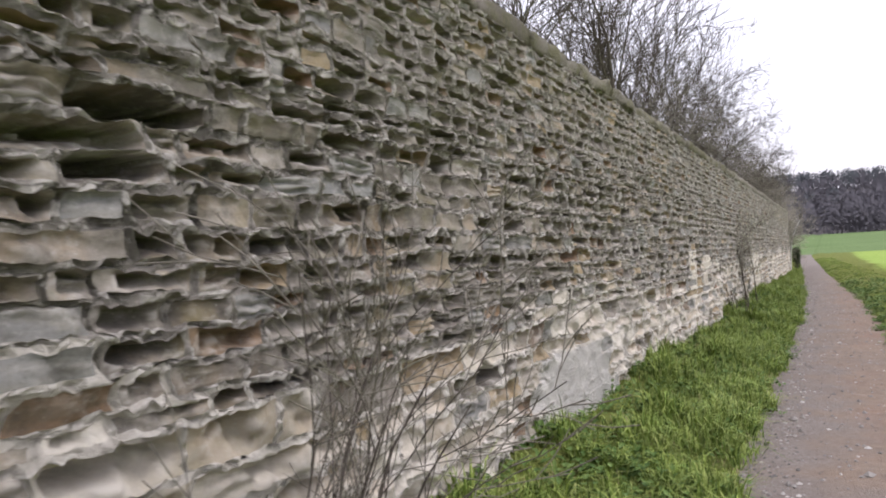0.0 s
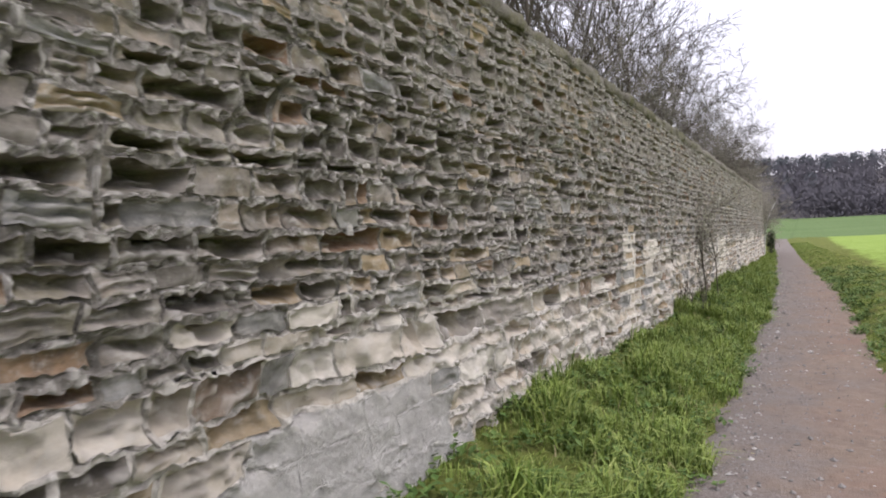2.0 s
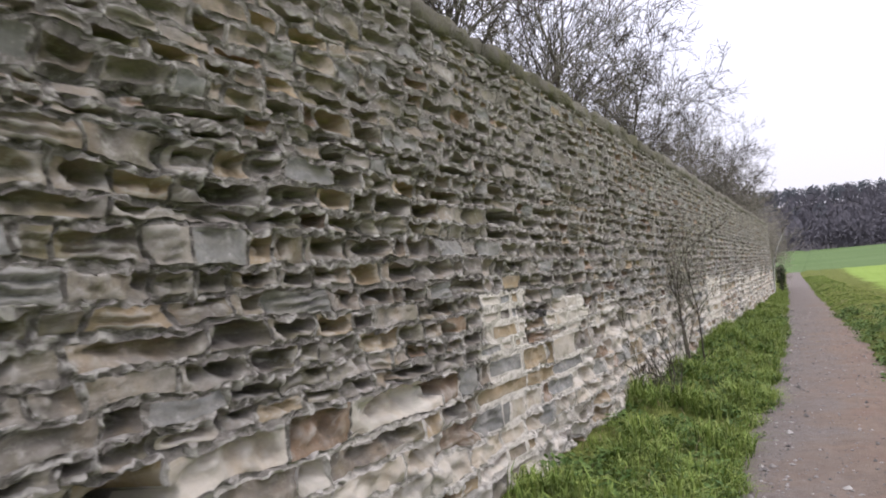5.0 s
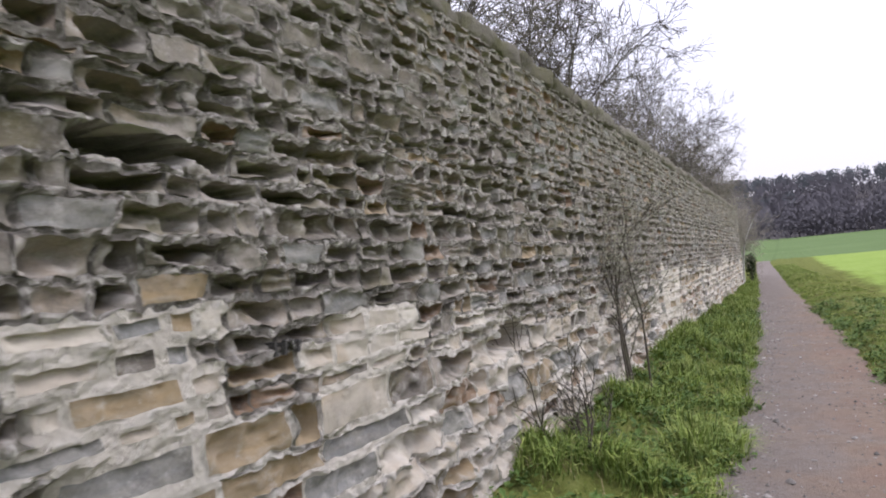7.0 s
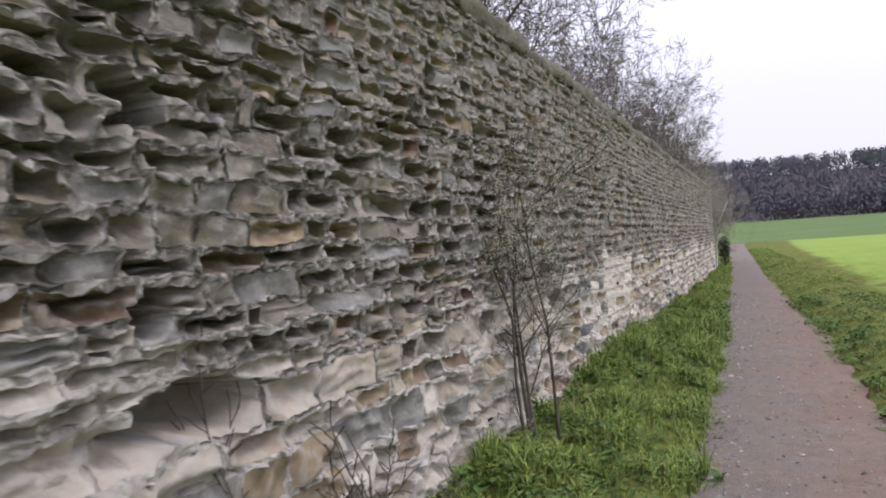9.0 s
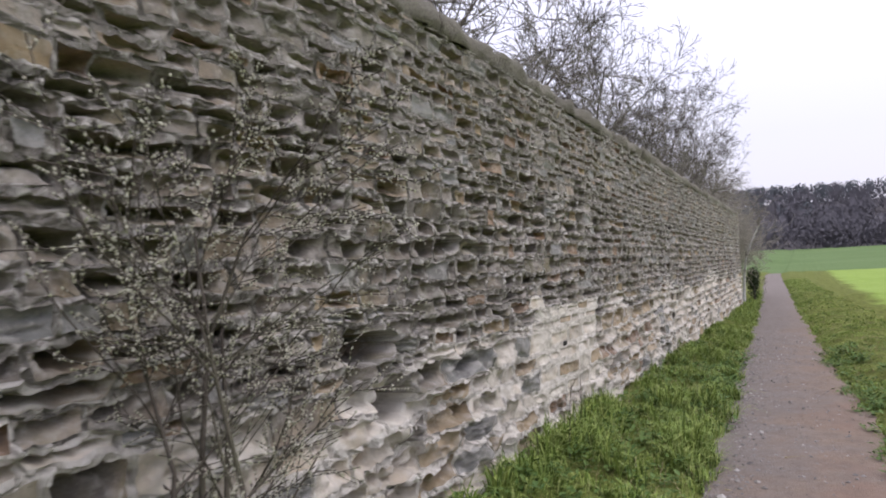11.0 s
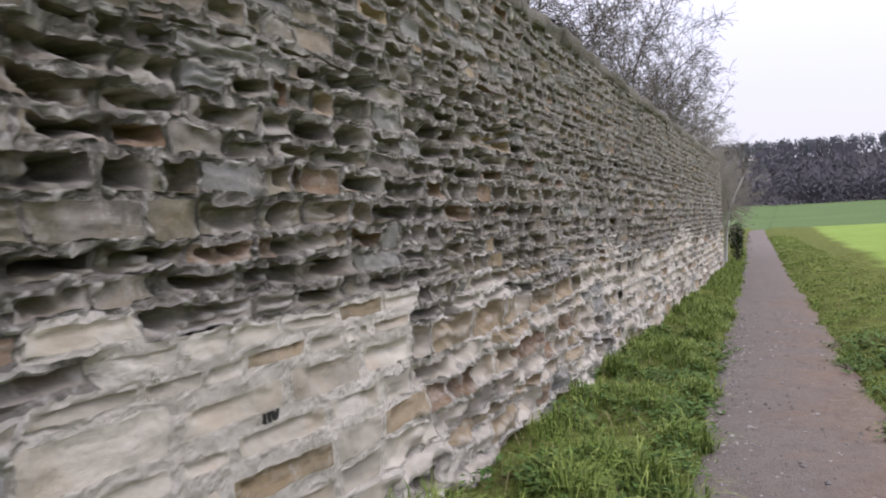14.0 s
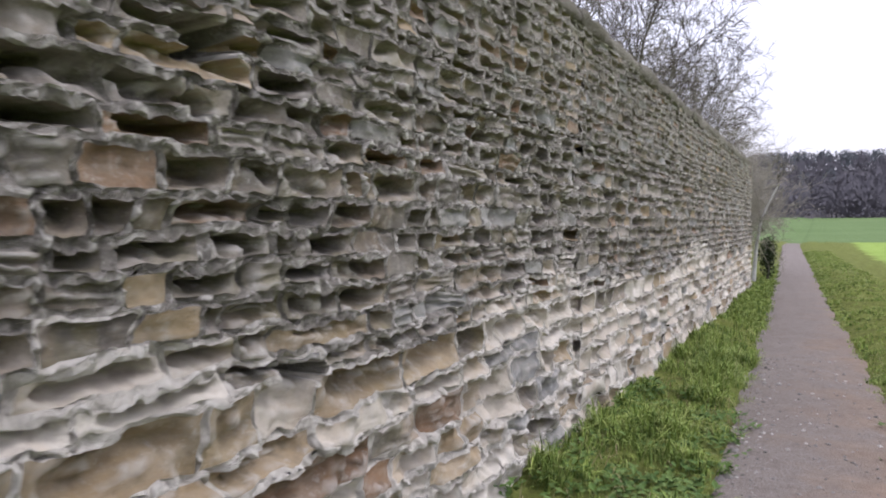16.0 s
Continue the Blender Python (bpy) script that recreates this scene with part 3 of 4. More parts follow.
def build_wall(y_from, y_to, courses, spacing, nv, seed):
    r = np.random.default_rng(seed)
    mv, mf, mi, sv, sf, si = [], [], [], [], [], []
    nm = ns = 0
    for co, rim, kind, yc, zc in wall_cells(y_from, y_to, courses, spacing, nv, r):
        ring_keep, ring_local, keep, in_local = grid_faces(*co.shape[:2])
        flat = co.reshape(-1, 3)
        mv.append(flat[ring_keep])
        mf.append(ring_local + nm)
        mi.append(np.full(len(ring_local), rim))
        nm += len(ring_keep)
        if PIECE_Y[0] < yc < PIECE_Y[1] and 0.1 < zc < 2.7 and len(pieces) < 300:
            pieces.append((flat[keep], in_local, kind))
            continue
        sv.append(flat[keep])
        sf.append(in_local + ns)
        si.append(np.full(len(in_local), kind))
        ns += len(keep)
    me = mesh_of("mortar", np.concatenate(mv), np.concatenate(mf), MORTARS, np.concatenate(mi), False)
    child("mortar", me, wall, "pale weathered mortar joints standing proud", "stuff")
    me = mesh_of("stonework", np.concatenate(sv), np.concatenate(sf), STONES, np.concatenate(si), True)
    child("stonework", me, wall, "hollowed grey and ochre sandstone blocks", "stuff")


TOP = len(LINES) - 1
MIDDLE = next(i for i, z in enumerate(LINES) if z > 1.95)
build_wall(1.5, 28.0, range(MIDDLE), 0.0175, 12, 11)
build_wall(1.5, 28.0, range(MIDDLE, TOP), 0.023, 9, 14)
build_wall(28.0, WALL_END, range(TOP), 0.045, 8, 12)
build_wall(-8.0, 1.5, range(TOP), 0.07, 7, 13)


# small dark painted strokes on two repaired stones
def stroke(y, z, length, tilt, width=0.007):
    v, f = [], []
    for k, (a, b) in enumerate(((-1, -1), (1, -1), (1, 1), (-1, 1))):
        u, w = a * width / 2, b * length / 2
        dy, dz = u * math.cos(tilt) - w * math.sin(tilt), u * math.sin(tilt) + w * math.cos(tilt)
        for x in (-0.03, 0.012):
            v.append((float(face_x(np.array(y + dy), np.array(z + dz))) + x, y + dy, z + dz))
    f = [(0, 2, 4, 6), (1, 7, 5, 3)] + [(2 * k, 2 * k + 1, (2 * k + 3) % 8, (2 * k + 2) % 8) for k in range(4)]
    child("painted_stroke", mesh_of("painted_stroke", v, f, [mark_paint]), wall)


for yy, zz, length, tilt, width in ((12.29, 1.172, 0.05, 0.1, 0.012), (12.34, 1.168, 0.045, -0.1, 0.012), (12.385, 1.178, 0.04, 0.5, 0.014), (12.42, 1.17, 0.045, -0.2, 0.012),
                                    (21.99, 0.825, 0.035, 0.0, 0.004), (22.015, 0.825, 0.035, 0.1, 0.004), (22.04, 0.825, 0.035, 0.3, 0.004), (22.06, 0.825, 0.035, -0.3, 0.004)):
    stroke(yy, zz, length, tilt, width)


# coping of rough mossy slabs
def coping(y0, y1, seed):
    r = np.random.default_rng(seed)
    n = max(5, int((y1 - y0) / 0.07))
    h = r.uniform(0.115, 0.15)
    px = np.array([-0.015, 0.0, 0.008, 0.008, 0.004, -0.014, -0.12, -0.28, -0.44, -0.54, -0.60, -0.60, -0.55])
    pz = np.array([0.0, 0.012, 0.08, 0.15, 0.205, 0.232, 0.24, 0.245, 0.24, 0.225, 0.16, 0.02, 0.0]) / 0.245 * h
    t = np.linspace(0, 1, n)
    T, K = np.meshgrid(t, np.arange(len(px)), indexing="ij")
    pinch = 1 - 0.10 * (1 - step(0, 0.06, np.minimum(T, 1 - T)))
    yy = y0 + 0.006 + T * (y1 - y0 - 0.012)
    xx = WALL_X + px[K] * pinch
    zz = 2.832 + pz[K] * pinch
    wob = fractal(yy * 7, (xx + zz) * 9, 3, 5)
    xx = xx + 0.03 * wob + r.uniform(-0.014, 0.006)
    zz = zz + 0.024 * fractal(yy * 6 + 50, (xx - zz) * 8, 3, 6) * (K > 0) * (K < 12)
    v = np.stack([xx, yy, zz], -1).reshape(-1, 3)
    i = np.arange(n * len(px)).reshape(n, len(px))
    f = np.stack([i[:-1, :-1], i[1:, :-1], i[1:, 1:], i[:-1, 1:]], -1).reshape(-1, 4)
    cap = []
    for row in (i[0], i[-1][::-1]):
        for k in range(1, len(px) // 2):
            cap.append((row[k - 1], row[k], row[-1 - k], row[-k]))
    return mesh_of("coping_stone", v, np.concatenate([f, np.array(cap)]), [mossy], smooth=True)


y, k = -8.0, 0
while y < WALL_END - 0.3:
    y2 = min(y + rng.uniform(0.5, 1.15), WALL_END)
    child("coping_stone", coping(y, y2, 500 + k), wall, "mossy coping slab" if k == 0 else "")
    y, k = y2, k + 1

# ---- plants ----
def ground_at(x, y):
    return float(ground_z(x, y))


def tubes(segs, sides):
    """Tapered prisms for segments (p, q, radius at p, radius at q)."""
    a = np.array([s[0] for s in segs]); b = np.array([s[1] for s in segs])
    ra = np.array([s[2] for s in segs]); rb = np.array([s[3] for s in segs])
    d = b - a
    d /= np.linalg.norm(d, axis=1, keepdims=True) + 1e-9
    ref = np.where(np.abs(d[:, 2:3]) > 0.9, np.array([[1.0, 0, 0]]), np.array([[0, 0, 1.0]]))
    u = np.cross(d, ref)
    u /= np.linalg.norm(u, axis=1, keepdims=True)
    w = np.cross(d, u)
    ang = np.arange(sides) * 2 * np.pi / sides
    ring = u[:, None, :] * np.cos(ang)[None, :, None] + w[:, None, :] * np.sin(ang)[None, :, None]
    va = a[:, None, :] + ring * ra[:, None, None]
    vb = b[:, None, :] + ring * rb[:, None, None]
    v = np.concatenate([va, vb], 1).reshape(-1, 3)
    base = np.arange(len(segs))[:, None] * 2 * sides
    k = np.arange(sides)
    f = np.stack([base + k, base + (k + 1) % sides, base + sides + (k + 1) % sides, base + sides + k], -1).reshape(-1, 4)
    return v, f


def branch(r, out, p, d, length, radius, depth, opts, push=None):
    """Grow one limb as a bent chain of segments, with side limbs along it."""
    n = (7 if opts.get("screen") else 4) if depth == 0 else (4 if depth == 1 else (3 if depth == 2 else 2))
    for i in range(n):
        d = d + r.normal(0, opts["bend"], 3) + np.array([0, 0, opts["rise"] if depth < 3 else 0.0])
        screen = opts.get("screen", 0.0)
        if screen and depth == 0 and p[2] > screen - 0.5:
            d = d + push * 0.55
        d = d / np.linalg.norm(d)
        q = p + d * length / n
        reach = math.hypot(q[0], q[1])
        if screen and ((q[2] < screen and reach > 0.36) or reach > opts["reach"]):
            return
        r0, r1 = radius * (1 - 0.75 * i / n), radius * (1 - 0.75 * (i + 1) / n)
        out.append((p, q, max(r0, opts["thin"]), max(r1, opts["thin"] * 0.8), depth))
        p = q
        if depth < opts["depth"]:
            kids = opts["kids"][depth]
            share = kids / n
            for _ in range(int(share) + (r.random() < share - int(share))):
                if (depth == 0 and i == 0 and r.random() < opts["bare"]) or (screen and p[2] < screen - 0.25):
                    continue
                side = r.normal(0, 1, 3)
                side -= d * np.dot(side, d)
                side /= np.linalg.norm(side) + 1e-9
                nd = d * opts["along"] + side * r.uniform(0.5, 1.0)
                branch(r, out, p - d * length / n * r.random(), nd / np.linalg.norm(nd), length * r.uniform(*opts["shrink"]), r1 * 0.65, depth + 1, opts)


def grow(seed, stems, height, spread, opts):
    r = np.random.default_rng(seed)
    out = []
    for i in range(stems):
        a = r.uniform(0, 2 * np.pi)
        s = r.uniform(0.3, 1.0) * spread
        d = np.array([math.cos(a) * s + opts["lean"][0], math.sin(a) * s + opts["lean"][1], 1.0])
        p = np.array([math.cos(a) * 0.12, math.sin(a) * 0.12, -0.1])
        push = None
        if opts.get("screen"):
            push = np.array([d[0], d[1], 0.0])
            d = np.array([d[0] * 0.06, d[1] * 0.06, 1.0])
        branch(r, out, p, d / np.linalg.norm(d), height * r.uniform(0.75, 1.05), opts["girth"] * r.uniform(0.7, 1.1), 0, opts, push)
    return out


def shrub(name, segs, label, category, mats, place, group="", thick_sides=6):
    top = new(name, None)
    top.location = place
    tagged(top, label, category, group)
    stems = []
    for s in segs:
        if s[4] == 0 and abs(s[0][2] + 0.1) < 1e-6:
            stems.append([])
        if s[4] <= 1:
            stems[-1].append(s)
    for one in stems:
        v, f = tubes(one, thick_sides)
        child("stem", mesh_of("stem", v, f, [mats[0]], smooth=True), top)
    small = [s for s in segs if s[4] > 1]
    if small:
        v, f = tubes(small, 3)
        child("crown", mesh_of("crown", v, f, [mats[1]], smooth=True), top, kind="stuff")
    return top


WHIPPY = dict(bend=0.09, rise=0.04, thin=0.0045, depth=3, kids=[18, 9, 6], bare=0.0, along=1.3, shrink=(0.34, 0.56), girth=0.06, lean=(0.3, 0.35), screen=2.72, reach=2.4)
DENSE = dict(bend=0.15, rise=0.0, thin=0.0038, depth=4, kids=[17, 8, 6, 4], bare=0.0, along=0.8, shrink=(0.3, 0.5), girth=0.05, lean=(0.25, 0.2), screen=2.72, reach=1.9)
SCRUB = dict(bend=0.18, rise=-0.02, thin=0.004, depth=4, kids=[13, 8, 5, 3], bare=0.0, along=0.7, shrink=(0.3, 0.5), girth=0.03, lean=(0.25, 0.0), screen=2.72, reach=1.5)
OPEN = dict(bend=0.2, rise=0.0, thin=0.004, depth=4, kids=[6, 6, 4, 3], bare=0.2, along=0.8, shrink=(0.45, 0.65), girth=0.03, lean=(0.1, 0.0))
ROW = "leafless trees behind the wall"
z0 = 0.30
LONG_LABEL = "leafless many-stemmed tree with long arching twigs behind the wall"
THORN_LABEL = "leafless hawthorn with a dense tangle of fine twigs above the wall"
whippy_a = shrub("hazel_tree", grow(21, 8, 5.2, 0.8, WHIPPY), LONG_LABEL, "tree", (bark, twig_bark), (-2.70, 10.6, z0), ROW)
whippy_b = shrub("hazel_tree", grow(22, 7, 4.9, 0.9, WHIPPY), LONG_LABEL, "tree", (bark, twig_bark), (-2.70, 13.4, z0), ROW)
dense_a = shrub("hawthorn_tree", grow(31, 5, 4.5, 0.8, DENSE), THORN_LABEL, "tree", (bark, twig_bark), (-2.62, 19.6, z0), ROW)
dense_b = shrub("hawthorn_tree", grow(32, 5, 4.3, 0.8, DENSE), THORN_LABEL, "tree", (bark, twig_bark), (-2.62, 24.3, z0), ROW)
scrub_a = shrub("scrub_bush", grow(41, 6, 3.5, 0.8, SCRUB), "low grey leafless scrub leaning over the wall top", "bush", (scrub_bark, scrub_bark), (-2.60, 16.2, z0), ROW)
scrub_o = shrub("scrub_bush", grow(42, 8, 2.4, 0.7, OPEN), "grey leafless scrub beyond the end of the wall", "bush", (hazy_bark, hazy_bark), (-2.6, 45.2, z0))
for src, x, yy, sc, turn in ((whippy_b, -2.9, 7.8, 1.0, 10), (whippy_a, -2.7, 16.0, 0.93, -12), (scrub_a, -2.6, 12.0, 1.0, 20), (scrub_a, -2.6, 14.6, 1.0, -30),
                             (dense_b, -2.62, 17.9, 1.0, -20), (dense_b, -2.62, 21.9, 1.0, 20), (scrub_a, -2.6, 20.6, 1.0, 30), (scrub_a, -2.6, 23.2, 1.0, 10),
                             (dense_a, -2.62, 26.8, 0.95, -25), (scrub_a, -2.6, 25.6, 1.0, 15), (scrub_a, -2.6, 28.4, 1.0, -15), (dense_b, -2.65, 30.4, 0.92, 5), (dense_a, -2.62, 33.0, 1.0, 15),
                             (dense_b, -2.62, 35.4, 1.0, -20), (scrub_a, -2.6, 34.2, 1.0, 10), (scrub_a, -2.6, 31.6, 1.0, 30), (scrub_a, -2.6, 37.4, 1.03, 0), (dense_a, -2.62, 38.6, 0.95, 20),
                             (scrub_a, -2.6, 39.8, 1.05, 20), (scrub_a, -2.6, 41.6, 1.05, -20), (dense_b, -2.62, 41.0, 0.96, 30),
                             (scrub_o, -2.7, 46.8, 1.0, 120), (scrub_o, -3.1, 48.6, 1.2, 60), (scrub_o, -3.5, 50.6, 1.35, 300), (scrub_o, -4.0, 53.0, 1.5, 200)):
    ob = copy_thing(src, Matrix.Translation((x, yy, z0)) @ Matrix.Rotation(radians(turn), 4, "Z") @ Matrix.Scale(sc, 4))
    ob.scale = (sc, sc, sc)

# saplings and brambles at the foot of the wall
LOOSE = dict(bend=0.13, rise=0.04, thin=0.0022, depth=3, kids=[6, 4, 3], bare=0.3, along=1.2, shrink=(0.4, 0.65), girth=0.011, lean=(0.05, 0.2))
WAND = dict(bend=0.10, rise=0.02, thin=0.0024, depth=3, kids=[14, 5, 4], bare=0.9, along=0.9, shrink=(0.26, 0.5), girth=0.017, lean=(-0.02, 0.05))
THORN = dict(bend=0.15, rise=-0.02, thin=0.003, depth=2, kids=[6, 4], bare=0.2, along=1.1, shrink=(0.3, 0.5), girth=0.009, lean=(-0.05, 0.2))
shrub("young_shrub", grow(51, 6, 1.25, 0.55, LOOSE), "small leafless shrub with thin brown twigs at the wall foot", "shrub", (twig_bark, scrub_bark), (-1.36, 2.1, 0.14))
sapling_segs = grow(52, 4, 1.8, 0.22, WAND)
sapling = shrub("sapling", sapling_segs, "slim leafless sapling with pale opening buds by the wall", "sapling", (bark, twig_bark), (-1.42, 17.6, 0.2))
shrub("bramble", grow(53, 3, 0.8, 0.25, THORN), "dark dry bramble stems leaning on the wall", "bramble", (bark, twig_bark), (-1.40, 14.9, 0.12))
shrub("bramble", grow(54, 6, 0.6, 0.7, THORN), "dark dry bramble stems leaning on the wall", "bramble", (bark, twig_bark), (-1.36, 15.5, 0.12))
STALK = dict(bend=0.05, rise=0.02, thin=0.0022, depth=1, kids=[2], bare=1.0, along=1.4, shrink=(0.12, 0.2), girth=0.005, lean=(0.03, 0.10))
for seed, x, yy, tall in ((55, -1.48, 21.3, 0.72), (56, -1.53, 22.05, 0.52), (57, -1.5, 21.8, 0.4), (58, -1.45, 20.6, 0.45), (59, -1.5, 22.5, 0.42)):
    shrub("dry_weed", grow(seed, 1, tall, 0.05, STALK), "thin dry brown weed stalk in front of the pale repair", "weed", (twig_bark, twig_bark), (x, yy, ground_at(x, yy)))


def blobs(points, sizes, name, mat, parent, seed, kind=""):
    """Small eight-sided buds."""
    r = np.random.default_rng(seed)
    o = np.array([(1, 0, 0), (-1, 0, 0), (0, 1, 0), (0, -1, 0), (0, 0, 1.4), (0, 0, -1.4)])
    t = np.array([(0, 2, 4), (2, 1, 4), (1, 3, 4), (3, 0, 4), (2, 0, 5), (1, 2, 5), (3, 1, 5), (0, 3, 5)])
    v = (np.asarray(points)[:, None, :] + o[None] * np.asarray(sizes)[:, None, None]).reshape(-1, 3)
    f = (np.arange(len(points))[:, None, None] * 6 + t[None]).reshape(-1, 3)
    return child(name, mesh_of(name, v, f, [mat]), parent, kind=kind)


tips = [s[0] + (s[1] - s[0]) * k for s in sapling_segs if s[4] >= 2 for k in (0.35, 0.7, 1.0) if rng.random() < 0.8]
blobs(tips, rng.uniform(0.0026, 0.0048, len(tips)), "blossom", bud_mat, sapling, 3, "stuff")


def blades(xy, length, width, name, mat, label, category, lean=0.5):
    """Bent tapering blades standing on the ground."""
    n = len(xy)
    r = rng
    z = ground_z(xy[:, 0], xy[:, 1]) - 0.01
    a = r.uniform(0, 2 * np.pi, n)
    side = np.stack([np.cos(a), np.sin(a), np.zeros(n)], -1)
    b = a + np.pi / 2 + r.normal(0, 0.4, n)
    fall = np.stack([np.cos(b), np.sin(b), np.zeros(n)], -1)
    L = length * r.uniform(0.5, 1.25, n)
    W = width * r.uniform(0.6, 1.3, n)
    bend = np.abs(r.normal(lean, 0.35, n))
    base = np.stack([xy[:, 0], xy[:, 1], z], -1)
    up = np.array([0, 0, 1.0])
    mid = base + up * (L * 0.55)[:, None] + fall * (L * bend * 0.3)[:, None]
    tip = base + up * (L * np.clip(1 - 0.45 * bend, 0.15, 1))[:, None] + fall * (L * bend)[:, None]
    v = np.stack([base - side * W[:, None], base + side * W[:, None], mid - side * W[:, None] * 0.8, mid + side * W[:, None] * 0.8, tip], 1).reshape(-1, 3)
    o = np.arange(n)[:, None] * 5
    f = np.concatenate([o + np.array([0, 1, 3]), o + np.array([0, 3, 2]), o + np.array([2, 3, 4])])
    return tagged(new(name, mesh_of(name, v, f, [mat], smooth=False)), label, category, kind="stuff")


def scatter(n, x_of, y0, y1, clump, which):
    """Places between two edges, thinned into clumps."""
    y = rng.uniform(y0, y1, n)
    u = rng.random(n)
    x = x_of(u, y)
    keep = rng.random(n) < np.clip(0.62 + clump * fractal(x * 2.6, y * 2.6, 2, which), 0.05, 1)
    return np.stack([x[keep], y[keep]], -1), fractal(x[keep] * 2.6, y[keep] * 2.6, 2, which)


def left_x(u, y):
    edge = path_mid(y) - path_half(y) + 0.03 + 0.06 * fractal(y * 1.9 + 5, y * 0, 2, 3)
    edge = edge + 0.17 * ((u * 7919) % 1 - 0.35) ** 3 * 2.5
    return WALL_X - 0.02 + u * (edge - WALL_X + 0.02)


def right_x(u, y):
    edge = path_mid(y) + path_half(y) - 0.02 + 0.05 * fractal(y * 1.7 + 45, y * 0, 3, 3)
    return edge + 0.35 * ((u * 7919) % 1 - 0.6) ** 3 + u ** 1.2 * 1.65


def tufts(n, x_of, y0, y1, per, which):
    """Blades gathered in tufts: places, and a length for each."""
    c, f = scatter(n, x_of, y0, y1, 1.1, which)
    k = len(c)
    tall = np.clip(0.085 + 0.13 * f + rng.normal(0, 0.035, k), 0.03, 0.27)
    rad = rng.uniform(0.02, 0.055, k)
    xy = np.repeat(c, per, 0) + rng.normal(0, 1, (k * per, 2)) * np.repeat(rad, per)[:, None]
    length = np.repeat(tall, per)
    edge = x_of(np.ones(len(xy)), xy[:, 1]) + 0.05
    ok = (xy[:, 0] > WALL_X + 0.01) & (xy[:, 0] < edge)
    return xy[ok], length[ok]


xy, c = tufts(8000, left_x, 2.5, 33.0, 13, 7)
blades(xy, c * 1.25, 0.0055, "grass_tufts", grass_mat, "tussocky bright green grass on the verge", "grass", 0.75)
xy, c = scatter(45000, left_x, 2.5, 33.0, 0.6, 2)
blades(xy, 0.06 * (1 + 0.6 * np.clip(c, -0.8, 1)), 0.0045, "verge_grass", grass_mat, "bright green grass on the verge below the wall", "grass", 0.65)
xy, c = scatter(26000, left_x, 33.0, 60.0, 0.45, 2)
blades(xy, 0.10 * (1 + 0.5 * np.clip(c, -0.6, 1)), 0.008, "verge_grass", grass_mat, "bright green grass on the verge below the wall", "grass", 0.6)
xy, c = scatter(70000, right_x, 7.0, 34.0, 0.9, 5)
blades(xy, 0.05 * (1 + 0.6 * np.clip(c, -0.6, 1)), 0.005, "field_edge_grass", grass_mat, "rough green grass along the field edge", "grass", 0.7)
xy, c = scatter(26000, right_x, 34.0, 75.0, 0.5, 5)
blades(xy, 0.055 * (1 + 0.6 * np.clip(c, -0.6, 1)), 0.012, "field_edge_grass", grass_mat, "rough green grass along the field edge", "grass", 0.6)
xy, c = scatter(2600, left_x, 2.5, 33.0, 0.9, 6)
blades(xy, 0.16, 0.0028, "dry_grass", straw_mat, "dry straw stems among the green grass", "dry grass", 0.9)
xy, c = scatter(2600, right_x, 7.0, 34.0, 0.9, 0)
blades(xy, 0.10, 0.003, "dry_grass", straw_mat, "dry straw stems along the field edge", "dry grass", 0.9)


def weeds(xy, name, label, seed):
    """Low broad-leaved plants: rosettes of folded leaves."""
    r = np.random.default_rng(seed)
    vs, fs = [], []
    for x, y in xy:
        z = ground_at(x, y)
        for k in range(r.integers(9, 18)):
            a, l, w = r.uniform(0, 2 * np.pi), r.uniform(0.03, 0.075), r.uniform(0.012, 0.024)
            h = r.uniform(0.01, 0.09)
            o = np.array([x + r.normal(0, 0.05), y + r.normal(0, 0.05), z + h])
            d = np.array([math.cos(a), math.sin(a), r.uniform(-0.2, 0.7)])
            s = np.array([-math.sin(a), math.cos(a), 0])
            n0 = len(vs) * 6
            vs.append([o, o + d * l * 0.45 + s * w + (0, 0, 0.006), o + d * l * 0.45, o + d * l * 0.45 - s * w + (0, 0, 0.006), o + d * l, o + d * l * 0.75 + s * w * 0.6])
            fs += [(n0, n0 + 1, n0 + 2), (n0, n0 + 2, n0 + 3), (n0 + 1, n0 + 5, n0 + 2), (n0 + 2, n0 + 5, n0 + 4), (n0 + 2, n0 + 4, n0 + 3)]
    return tagged(new(name, mesh_of(name, np.array(vs).reshape(-1, 3), fs, [weed_mat])), label, "weeds", kind="stuff")


xy, c = scatter(1500, left_x, 2.5, 30.0, 0.9, 1)
weeds(xy, "verge_weeds", "low dark broad-leaved weeds in the verge", 8)
xy, c = scatter(1200, right_x, 7.0, 30.0, 0.9, 4)
weeds(xy, "verge_weeds", "low dark broad-leaved weeds along the field", 9)

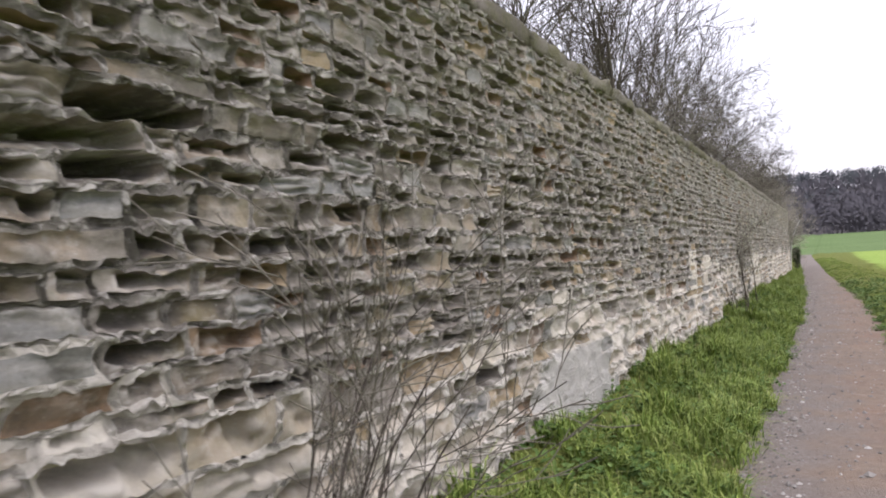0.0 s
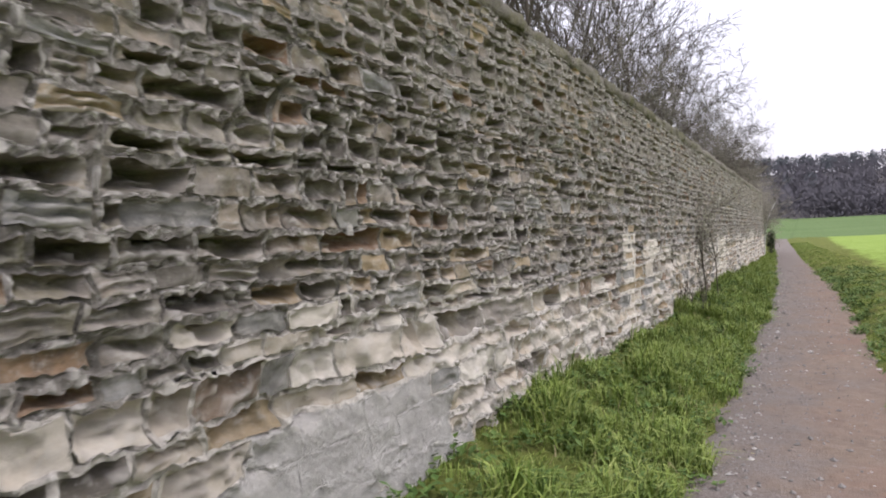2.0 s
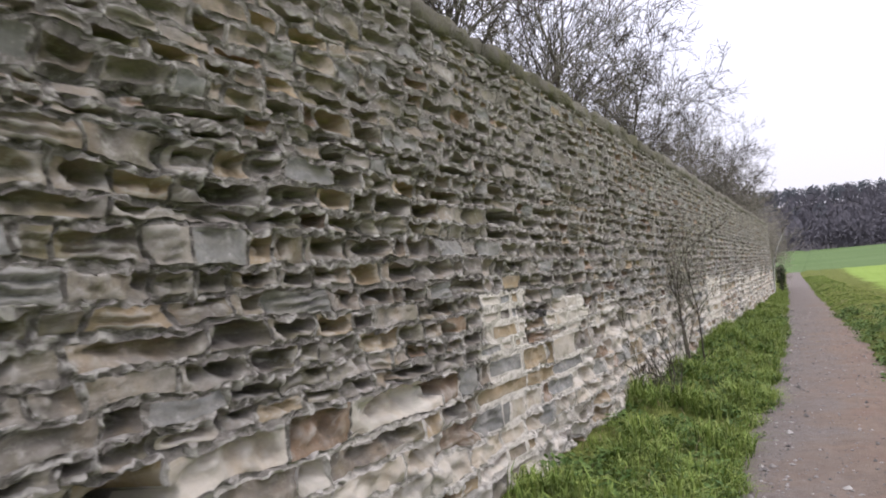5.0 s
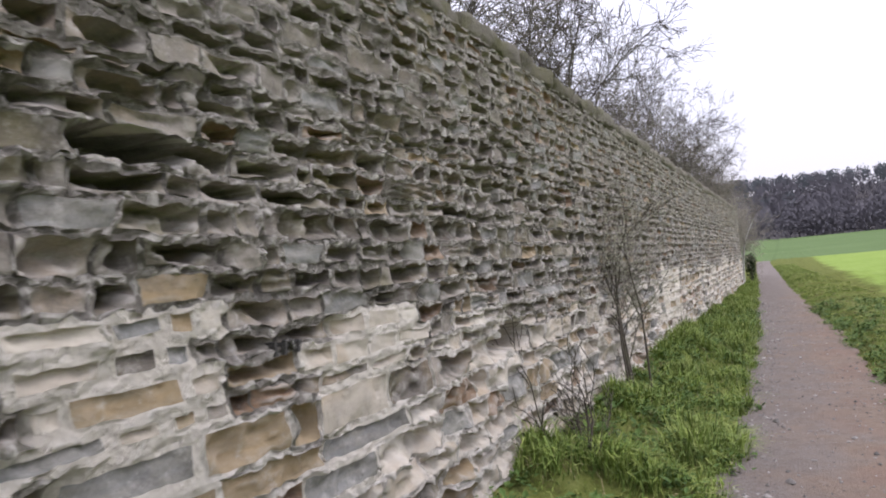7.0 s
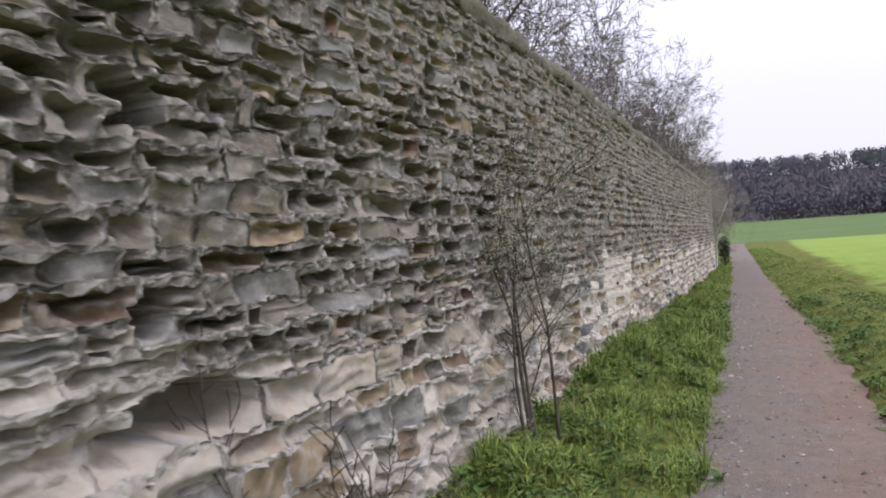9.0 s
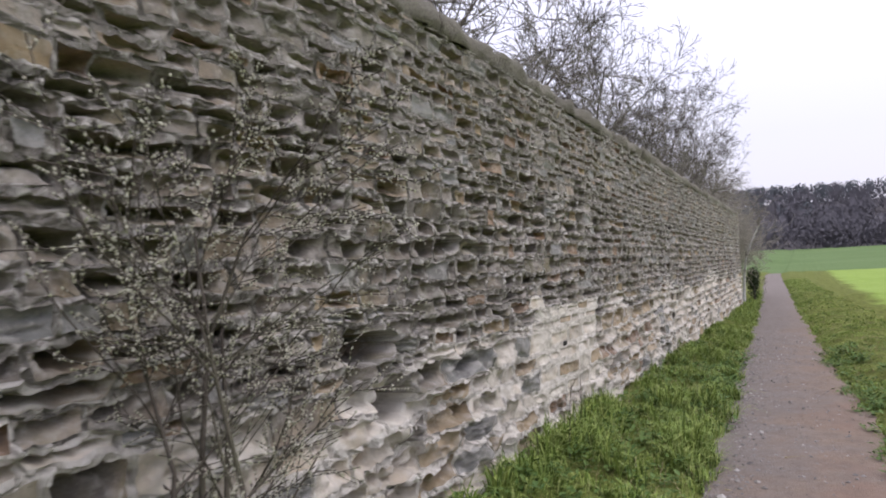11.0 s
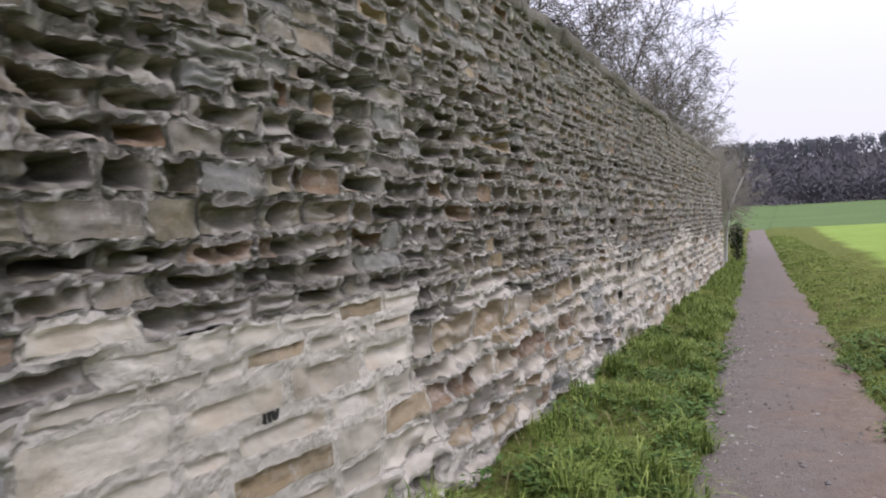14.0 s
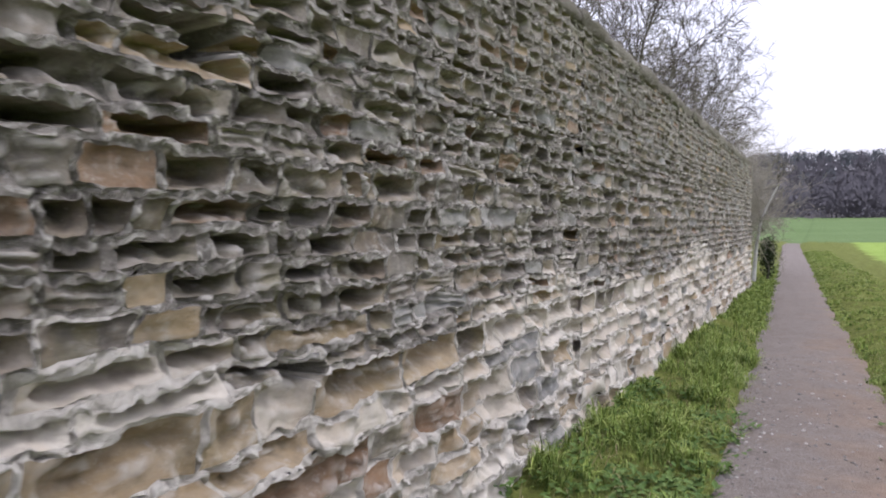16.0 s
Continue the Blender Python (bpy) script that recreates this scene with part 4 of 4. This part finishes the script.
# loose stones on the path
def pebbles(n, size, name, label, y0, y1, pull):
    r = rng
    y = y0 + (y1 - y0) * r.random(n) ** 1.2
    s = np.where(r.random(n) < pull, -1 + 0.5 * r.random(n) ** 1.6, r.uniform(-1, 1, n))
    x = path_mid(y) + s * path_half(y)
    o = np.array([(1, 0, 0), (0.5, 0.86, 0.1), (-0.5, 0.86, -0.1), (-1, 0, 0.1), (-0.5, -0.86, 0), (0.5, -0.86, 0.05), (0.1, 0, 0.7), (0, 0.1, -0.6)])
    t = np.array([(k, (k + 1) % 6, 6) for k in range(6)] + [((k + 1) % 6, k, 7) for k in range(6)])
    rad = size * np.exp(r.normal(0, 0.45, n))
    jit = 1 + r.normal(0, 0.22, (n, 8, 3))
    v = o[None] * jit * rad[:, None, None]
    a = r.uniform(0, 2 * np.pi, n)
    ca, sa = np.cos(a)[:, None], np.sin(a)[:, None]
    v = np.stack([v[..., 0] * ca - v[..., 1] * sa, v[..., 0] * sa + v[..., 1] * ca, v[..., 2]], -1)
    v = v + np.stack([x, y, path_z(s, y) + rad * 0.15], -1)[:, None, :]
    f = (np.arange(n)[:, None, None] * 8 + t[None]).reshape(-1, 3)
    return tagged(new(name, mesh_of(name, v.reshape(-1, 3), f, [pebble_mat])), label, "gravel", kind="stuff")


pebbles(5500, 0.009, "gravel", "loose grey gravel lying on the footpath", 4.0, 33.0, 0.55)
pebbles(350, 0.0115, "gravel", "scattered larger pale stones on the footpath", 4.0, 36.0, 0.5)

def stick(x, y, length, turn, label):
    ob = new("dry_stick", None)
    ob.location = (x, y, float(path_z(np.array((x - path_mid(y)) / path_half(y)), np.array(y))) + 0.006)
    r = np.random.default_rng(int(y * 100))
    a = radians(turn)
    p, segs = np.zeros(3), []
    for k in range(5):
        q = p + np.array([math.cos(a), math.sin(a), 0]) * length / 5 + np.array([0, 0, 0.002 * (k % 2)])
        segs.append((p, q, 0.006 - 0.0008 * k, 0.0052 - 0.0008 * k))
        p, a = q, a + r.normal(0, 0.2)
    v, f = tubes(segs, 6)
    child("twig", mesh_of("twig", v, f, [straw_mat], smooth=True), ob)
    return tagged(ob, label, "stick")


stick(-0.42, 21.6, 0.3, -25, "pale dry stick lying on the gravel path")
stick(-0.05, 22.6, 0.16, 10, "pale dry stick lying on the gravel path")
stick(-0.25, 8.4, 0.22, -15, "pale dry stick lying on the gravel path")

# ---- the far end of the path ----
def leaf_cloud(r, n, centre, radii, size, upright=0.0):
    d = r.normal(0, 1, (n, 3))
    d /= np.linalg.norm(d, axis=1, keepdims=True)
    p = np.array(centre) + d * (r.random((n, 1)) ** 0.45) * np.array(radii) * (1 + 0.25 * np.sin(d * 5.0).sum(1, keepdims=True) / 3)
    a = r.normal(0, 1, (n, 3))
    a = a * (1 - upright) + np.array([0, 0, 1.6]) * upright
    a /= np.linalg.norm(a, axis=1, keepdims=True)
    b = np.cross(a, r.normal(0, 1, (n, 3)))
    b /= np.linalg.norm(b, axis=1, keepdims=True)
    s = size * r.uniform(0.6, 1.4, (n, 1))
    v = np.stack([p - a * s, p + b * s * 0.45, p + a * s, p - b * s * 0.45], 1).reshape(-1, 3)
    return v, np.arange(n * 4).reshape(n, 4)


r = np.random.default_rng(77)
yew = new("evergreen_bush", None)
tagged(yew, "dark evergreen bush beside the end of the path", "bush")
yew.location = (-1.48, 46.8, ground_at(-1.48, 46.8))
v, f = leaf_cloud(r, 1500, (0, 0, 0.72), (0.26, 0.34, 0.62), 0.04)
child("crown", mesh_of("crown", v, f, [ever_mat]), yew)
v, f = tubes([(np.array([0, 0, -0.1]), np.array([0.03, 0.02, 0.7]), 0.05, 0.03), (np.array([0.03, 0.02, 0.7]), np.array([0.0, 0.05, 1.2]), 0.03, 0.01)], 6)
child("trunk", mesh_of("trunk", v, f, [bark]), yew)
birch = new("leaning_birch_tree", None)
tagged(birch, "pale leaning birch trunk at the end of the wall", "tree")
birch.location = (-1.78, 45.6, ground_at(-1.78, 45.6))
pts = [np.array(p, float) for p in ((0, 0, -0.1), (0.06, 0, 0.9), (0.16, 0, 1.6), (0.33, 0.05, 2.1), (0.62, 0.1, 2.7))]
v, f = tubes([(a, b, 0.06 - 0.01 * i, 0.05 - 0.01 * i) for i, (a, b) in enumerate(zip(pts, pts[1:]))], 8)
child("trunk", mesh_of("trunk", v, f, [pale_bark], smooth=True), birch)
segs = []
for p in pts[2:]:
    for _ in range(5):
        d = r.normal(0, 1, 3) + (0.3, 0, 0.8)
        branch(r, segs, p, d / np.linalg.norm(d), 1.0, 0.012, 2, DENSE)
v, f = tubes(segs, 3)
child("crown", mesh_of("crown", v, f, [twig_bark]), birch)

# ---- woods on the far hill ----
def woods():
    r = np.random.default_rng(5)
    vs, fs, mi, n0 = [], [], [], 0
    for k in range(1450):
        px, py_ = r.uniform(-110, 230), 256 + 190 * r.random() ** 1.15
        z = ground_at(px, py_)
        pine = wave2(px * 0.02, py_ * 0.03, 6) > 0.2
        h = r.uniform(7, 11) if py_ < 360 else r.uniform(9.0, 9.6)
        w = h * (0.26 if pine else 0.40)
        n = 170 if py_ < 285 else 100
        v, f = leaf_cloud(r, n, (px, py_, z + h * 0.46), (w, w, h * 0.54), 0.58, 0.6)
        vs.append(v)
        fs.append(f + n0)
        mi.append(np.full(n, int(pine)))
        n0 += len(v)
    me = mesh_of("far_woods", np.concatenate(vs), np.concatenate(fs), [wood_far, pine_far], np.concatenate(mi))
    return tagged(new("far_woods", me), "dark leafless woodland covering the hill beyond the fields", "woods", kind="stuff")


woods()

# ---- single stones of one stretch of the wall ----
PIECE_MATS = [stone_grey_piece, stone_ochre, stone_rust, stone_pale, stone_bluish, cement, stone_tan_piece]
for v, f, kind in pieces:
    child("stone", mesh_of("stone", v, f, [PIECE_MATS[kind]], smooth=True), wall)
